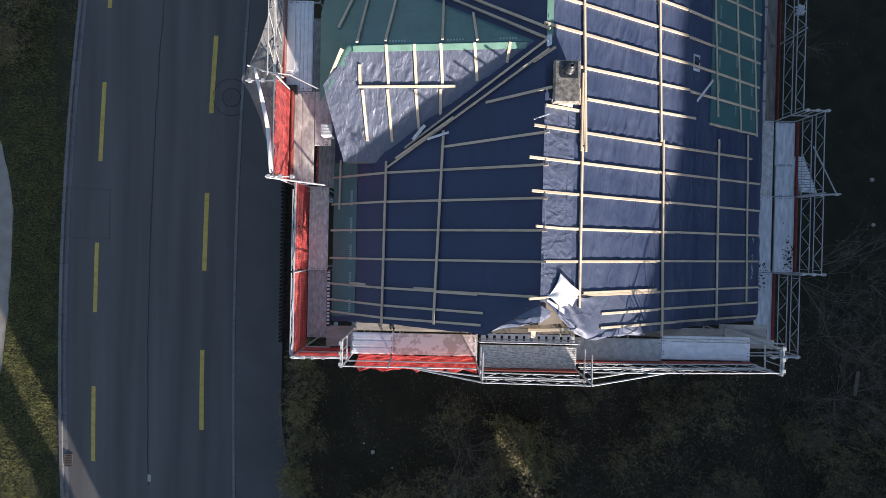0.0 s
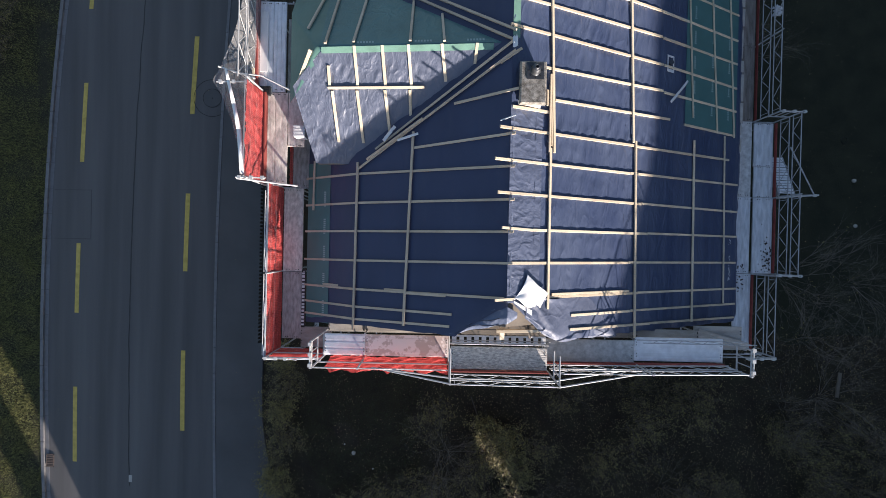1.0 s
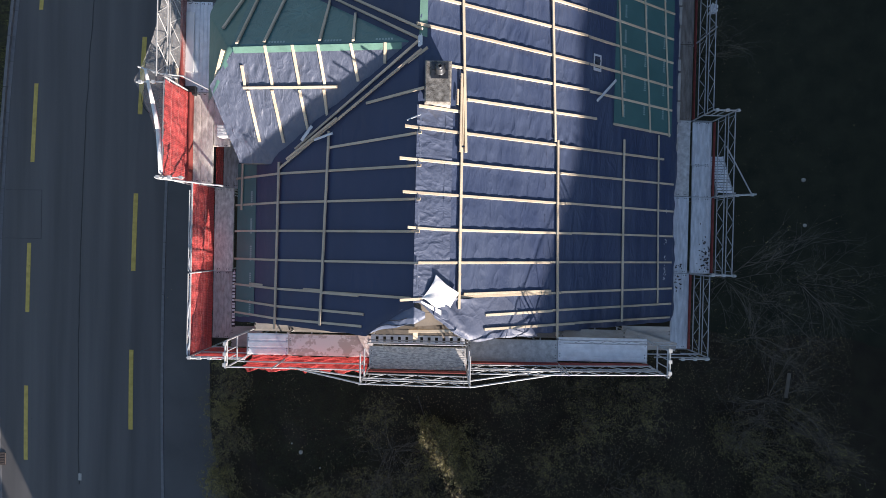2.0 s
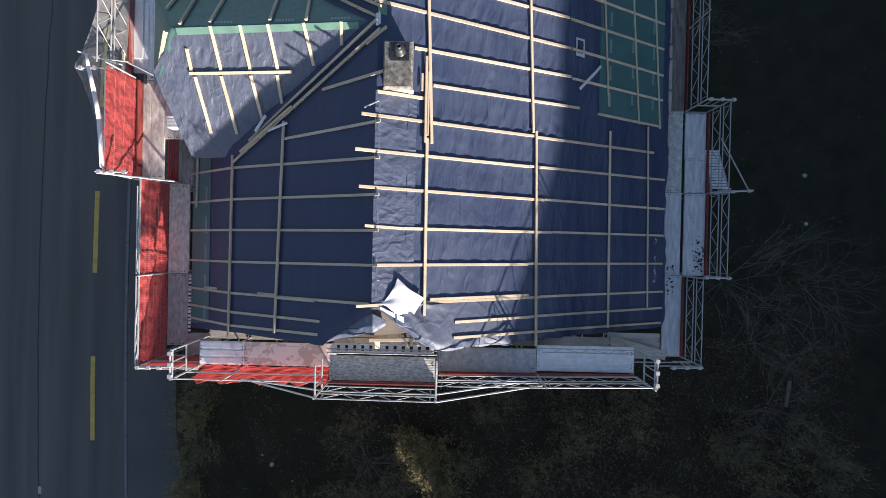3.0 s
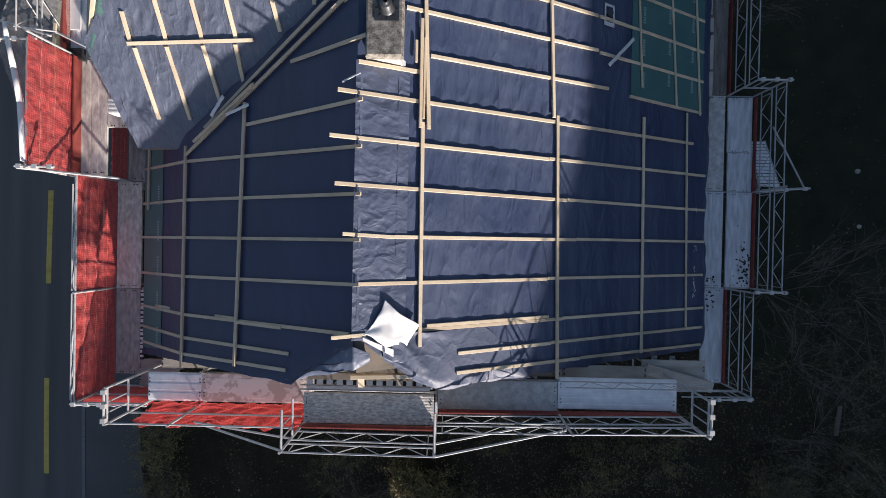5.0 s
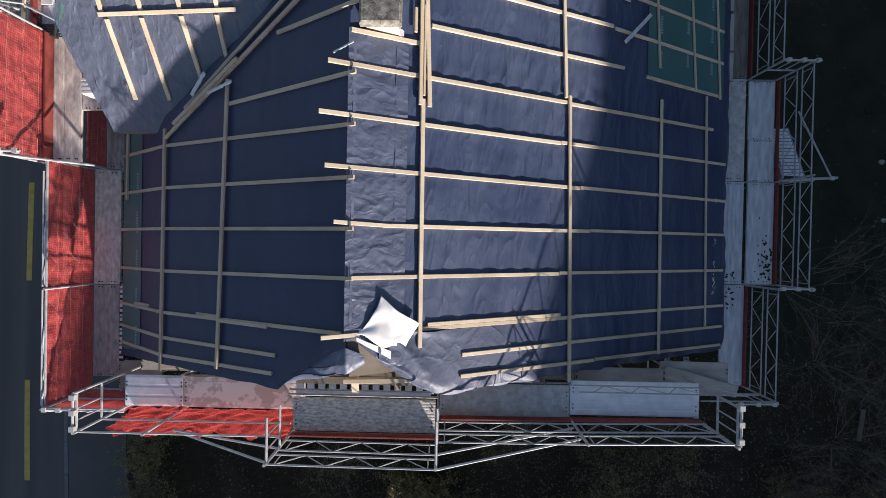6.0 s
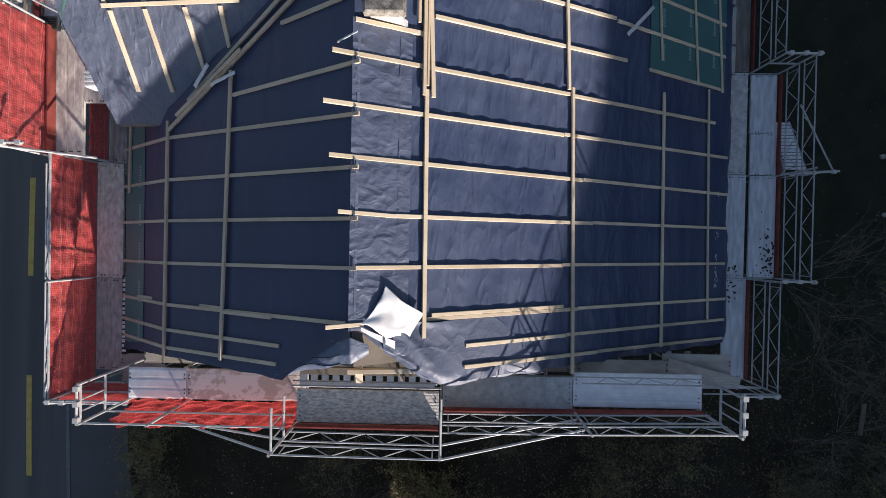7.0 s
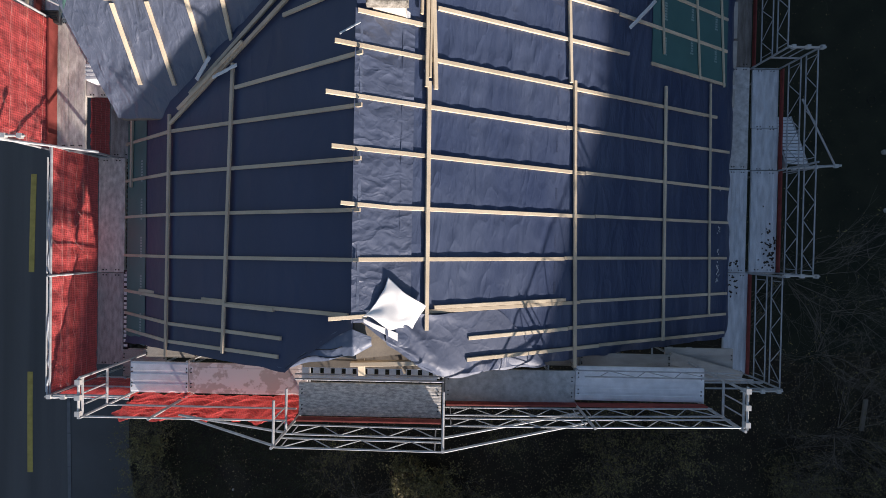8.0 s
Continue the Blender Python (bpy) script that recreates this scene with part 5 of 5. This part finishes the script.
def build_garden():
    bare = bush("bush", 1, 1.3, 1.0, 15, 0.22, 0.030, "bare grey twiggy bush with few leaves")
    leafy = bush("bush", 2, 1.1, 0.9, 10, 0.7, 0.044, "leafy bush with yellow-green autumn leaves")
    sparse = bush("bush", 3, 1.2, 1.2, 13, 0.34, 0.03, "sprawling bush with sparse leaves")
    wide = bush("bush", 4, 1.9, 2.4, 11, 0.03, 0.022, "wide bare bush with long arching twigs", 0.008, "twig_pale")
    r0 = random.Random(11)
    spots = []
    for i in range(9):
        spots.append((sparse if i % 3 else leafy, -5.25 + 0.4 * r0.random() + (0.03 * (i - 4)) ** 2, -4.1 - i * 0.75, 0.5 + 0.3 * r0.random()))
    for i in range(44):
        x, y = 0.6 + 17 * r0.random(), -4.9 - 6.4 * r0.random()
        if 0.8 < x < 4.8 and y > -6.9:
            continue
        spots.append(((bare, sparse, wide, bare, sparse)[int(r0.random() * 5)], x, y, 0.6 + 0.45 * r0.random()))
    for x, y, k in ((13.9, -0.9, 1.5), (14.8, -3.2, 1.0), (12.5, 7.6, 0.8), (15.5, -5.5, 1.2), (16.6, -1.0, 1.0), (2.95, -7.1, 0.9), (3.25, -7.5, 0.85), (2.75, -6.85, 0.75), (3.6, -8.3, 0.8), (-1.5, -9.3, 0.8), (0.2, -8.9, 0.9), (-2.6, -10.0, 0.8)):
        spots.append((leafy if 2 < x < 4 else wide if x > 10 else sparse, x, y, k))
    for x, y in ((-16.6, 7.5), (-17.4, 8.6), (-16.2, 9.5), (-18.0, 6.8)):
        spots.append((sparse, x, y, 0.9))
    for b, x, y, k in spots:
        c = copy_thing(b, Matrix.Identity(4))
        c.matrix_basis = Matrix.Translation((x, y, ground_z(x) - 0.02)) @ Matrix.Rotation(r0.random() * 6.3, 4, "Z") @ Matrix.Diagonal((k, k, k * (0.8 + 0.3 * r0.random()), 1))
    for b in (bare, leafy, sparse, wide):
        for o in list(b.children_recursive) + [b]:
            bpy.data.objects.remove(o)
    # fallen leaves
    s = Shape()
    for i in range(39600):
        x, y = -5.4 + 24 * r0.random(), -11.5 + 8.5 * r0.random()
        if i > 38000:
            x, y = 11.5 + 7.5 * r0.random(), -3 + 13 * r0.random()
        if i > 39300:
            x, y = -18 + 12 * r0.random(), -11 + 21 * r0.random()
        # few on the lawn patch, many under the bushes
        if i <= 38000 and r0.random() > 0.25 + 0.75 * min(1.0, max(0.0, (x + 1.0) / 3.5)) + 0.9 * wob(x, y, 12, 0.9) + 0.5 * (x < -4.3):
            continue
        a, r = r0.random() * 6.3, 0.009 + 0.021 * r0.random() ** 2
        z = ground_z(x) + 0.03 + 0.03 * r0.random()
        if x < -5.5:
            r, z = r * 0.55, ground_z(x) + 0.05
        w = Vector((math.cos(a), math.sin(a), r0.gauss(0, 0.25))) * r
        h = Vector((-w.y, w.x, r0.gauss(0, 0.2) * r)) * 0.7
        c = Vector((x, y, z))
        s.put([c - w, c - h, c + w, c + h], [(0, 1, 2, 3)])
    tagged(s.done("leaf_litter", M["litter"]), "scattered brown and yellow fallen leaves", "leaves", kind="stuff")
    # grass blades on the verge and in the garden
    s = Shape()
    for i in range(130000):
        y = -12 + 22 * r0.random()
        x0, x1 = path_edge(y) + 0.03, kerb_x(y) - 0.12
        x = x0 + (x1 - x0) * r0.random()
        clump = 0.75 + 0.8 * wob(x, y, 6, 1.3)
        h = (0.035 + 0.06 * r0.random()) * max(0.45, clump)
        a = r0.random() * 6.3
        d = Vector((math.cos(a), math.sin(a), 0))
        c = Vector((x, y, ground_z(x) + 0.025))
        q = Vector((-d.y, d.x, 0)) * 0.0075
        s.put([c - q, c + q, c + d * h * 0.8 + Vector((0, 0, h))], [(0, 1, 2)])
    tagged(s.done("grass_blades", M["grass"]), "short green grass blades on the verge", "grass", kind="stuff")
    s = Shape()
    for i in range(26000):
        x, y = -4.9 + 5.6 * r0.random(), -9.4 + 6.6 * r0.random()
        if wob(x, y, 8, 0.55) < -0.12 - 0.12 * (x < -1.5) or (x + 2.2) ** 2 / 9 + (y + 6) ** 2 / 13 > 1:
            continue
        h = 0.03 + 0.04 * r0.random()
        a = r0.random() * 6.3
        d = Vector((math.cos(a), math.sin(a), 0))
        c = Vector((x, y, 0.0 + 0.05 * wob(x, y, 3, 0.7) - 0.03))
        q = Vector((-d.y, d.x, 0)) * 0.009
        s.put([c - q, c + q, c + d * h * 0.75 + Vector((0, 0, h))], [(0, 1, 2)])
    tagged(s.done("grass_blades", M["lawn"]), "dark green lawn in front of the gable", "grass", kind="stuff")
    br = thing("dead_branch", (2.2, -6.2, 0.1), "thin dead branch lying on the garden soil", "branch")
    s = Shape().tube((2.04, -5.64, 0.12), (2.3, -6.35, 0.16), 0.022, 6).tube((2.3, -6.35, 0.16), (2.51, -6.97, 0.1), 0.018, 6, 0.008)
    s.tube((2.35, -6.5, 0.15), (2.1, -6.85, 0.12), 0.012, 5, 0.005).tube((2.4, -6.65, 0.14), (2.62, -6.6, 0.16), 0.01, 5, 0.004)
    s.done("limb", M["twig"], br)
    # odds and ends at the garden's edge
    for x, y, r in ((16.55, 2.93, 0.08), (16.65, 1.2, 0.07), (-2.4, -7.93, 0.08), (-1.65, -8.52, 0.035), (-2.75, -7.6, 0.035)):
        ob = thing("round_stone", (x, y, 0), "pale round stone lying on the dark lawn", "stone", "pale stones on the lawn")
        n = 10
        vs = [(x + r * math.sin(b) * math.cos(a) * (1 + 0.08 * math.sin(3 * a)), y + r * math.sin(b) * math.sin(a), -0.0 + r * 0.8 * math.cos(b) + 0.03) for b in (math.pi * j / 7 for j in range(8)) for a in (2 * math.pi * i / n for i in range(n))]
        fs = [(j * n + i, (j + 1) * n + i, (j + 1) * n + (i + 1) % n, j * n + (i + 1) % n) for j in range(7) for i in range(n)]
        link_mesh("body", vs, fs, M["stone"], ob, smooth=True)
    tagged(Shape().bar((16.2, -4.45, 0.06), (16.1, -5.4, 0.05), 0.12, 0.05, (0, 0, 1), 0.01).done("plank", M["timber"]), "weathered plank lying among the bushes", "plank")
    tb = Shape()
    n, m = 24, 8
    vs = [(16.14 + (0.12 + 0.009 * math.cos(b)) * math.cos(a), 4.48 + (0.12 + 0.009 * math.cos(b)) * math.sin(a), 0.02 + 0.009 * math.sin(b)) for a in (2 * math.pi * i / n for i in range(n)) for b in (2 * math.pi * j / m for j in range(m))]
    tb.put(vs, [(i * m + j, ((i + 1) % n) * m + j, ((i + 1) % n) * m + (j + 1) % m, i * m + (j + 1) % m) for i in range(n) for j in range(m)])
    tagged(tb.done("hose_ring", M["iron"], smooth=True), "thin grey ring lying on the lawn", "ring")


build_garden()


# ---- unseen wall, screen and tree added to shape sun and shade ----
def build_shade_casters():
    # added wall out of view; its top line sets the shadow edges
    top = [(-8.42, 7.35), (12.4, 7.55), (14.4, 8.62), (16.0, 8.83), (17.7, 8.96), (18.9, 9.15), (20.2, 9.72), (22.2, 10.2), (36.0, 12.4)]
    s = Shape()
    # opening that lets one sunbeam through onto the leafy bush
    hole = (8.52, 9.32, 2.85, 3.6)
    xs = sorted([a for a, _ in top] + [hole[0], hole[1]])
    zt = lambda x: float(np.interp(x, [a for a, _ in top], [b for _, b in top]))
    for a, b in zip(xs, xs[1:]):
        spans = [(lambda x: -0.5, zt)] if a != hole[0] else [(lambda x: -0.5, lambda x: hole[2]), (lambda x: hole[3], zt)]
        for lo, hi in spans:
            vs = [(x, y, f(x)) for f in (lo, hi) for x, y in ((a, -18.4), (b, -18.4), (b, -18.0), (a, -18.0))]
            s.put(vs, [(3, 2, 1, 0), (4, 5, 6, 7), (0, 1, 5, 4), (1, 2, 6, 5), (2, 3, 7, 6), (3, 0, 4, 7)])
    tagged(s.done("wall_south", M["plaster"]), "unseen plain wall added to throw shade on roof and garden", "wall", kind="structure")
    # lumpy dark screen out of view, added to block low eastern sky
    def wood(u, v):
        y = -11 + 61 * u
        return 22.4 + 1.2 * wob(y, v * 9, 3, 0.5) + 1.5 * v, y, -0.5 + v * (14.5 + 3.5 * wob(y, 0, 7, 0.25) + 1.2 * wob(y, 0, 2, 1.1))
    tagged(sheet("backdrop", wood, 130, 26, M["wood"], smooth=False, thick=0.6), "unseen dark screen added to block the low eastern sky", "wood", kind="structure")
    # tree out of view, added for the stripe of shade on the verge
    tr = thing("tree", (-10.4, -18, -0.2), "unseen slender tree added to lay a shade stripe on the verge", "tree")
    r0 = random.Random(5)
    Shape().tube((-10.4, -18, -0.3), (-10.4, -18, 7.0), 0.16, 8, 0.04).done("trunk", M["twig"], tr)
    l = Shape()
    for i in range(5200):
        z = 0.9 + 7.0 * r0.random()
        rad = 0.62 * math.sqrt(r0.random()) * (1 - 0.5 * max(0, (z - 5) / 3))
        a = r0.random() * 6.3
        c = Vector((-10.4 + rad * math.cos(a), -18 + rad * math.sin(a), z))
        w = Vector((r0.gauss(0, 1), r0.gauss(0, 1), r0.gauss(0, 1))).normalized() * 0.075
        h = w.orthogonal().normalized() * 0.05
        l.put([c - w, c + h, c + w, c - h], [(0, 1, 2, 3)])
    tagged(l.done("crown", M["leaf"], tr), kind="stuff")


build_shade_casters()


# ---- fence between pavement and house ----
def build_fence():
    f = thing("garden_fence", (-5.85, -0.6, 0), "low dark picket fence between pavement and house", "fence")
    for k in (0.25, 0.75):
        Shape().box((-5.72, -3.6, k), (-5.68, 2.6, k + 0.06)).done("rail", M["fence"], f)
    first = None
    for i in range(46):
        y = -3.55 + i * 0.135
        if first is None:
            first = Shape().put([(a, b, c) for c in (-0.5, 0.42) for a, b in ((-0.015, -0.04), (0.015, -0.04), (0.015, 0.04), (-0.015, 0.04))] + [(0, 0, 0.5)], [(3, 2, 1, 0), (0, 1, 5, 4), (1, 2, 6, 5), (2, 3, 7, 6), (3, 0, 4, 7), (4, 5, 8), (5, 6, 8), (6, 7, 8), (7, 4, 8)]).done("picket", M["fence"], f)
            first.location = Vector((-5.745, y, 0.48)) - PLACE[f.name]
        else:
            o = new("picket", first.data)
            o.parent, o.location = f, Vector((-5.745, y, 0.48)) - PLACE[f.name]


build_fence()
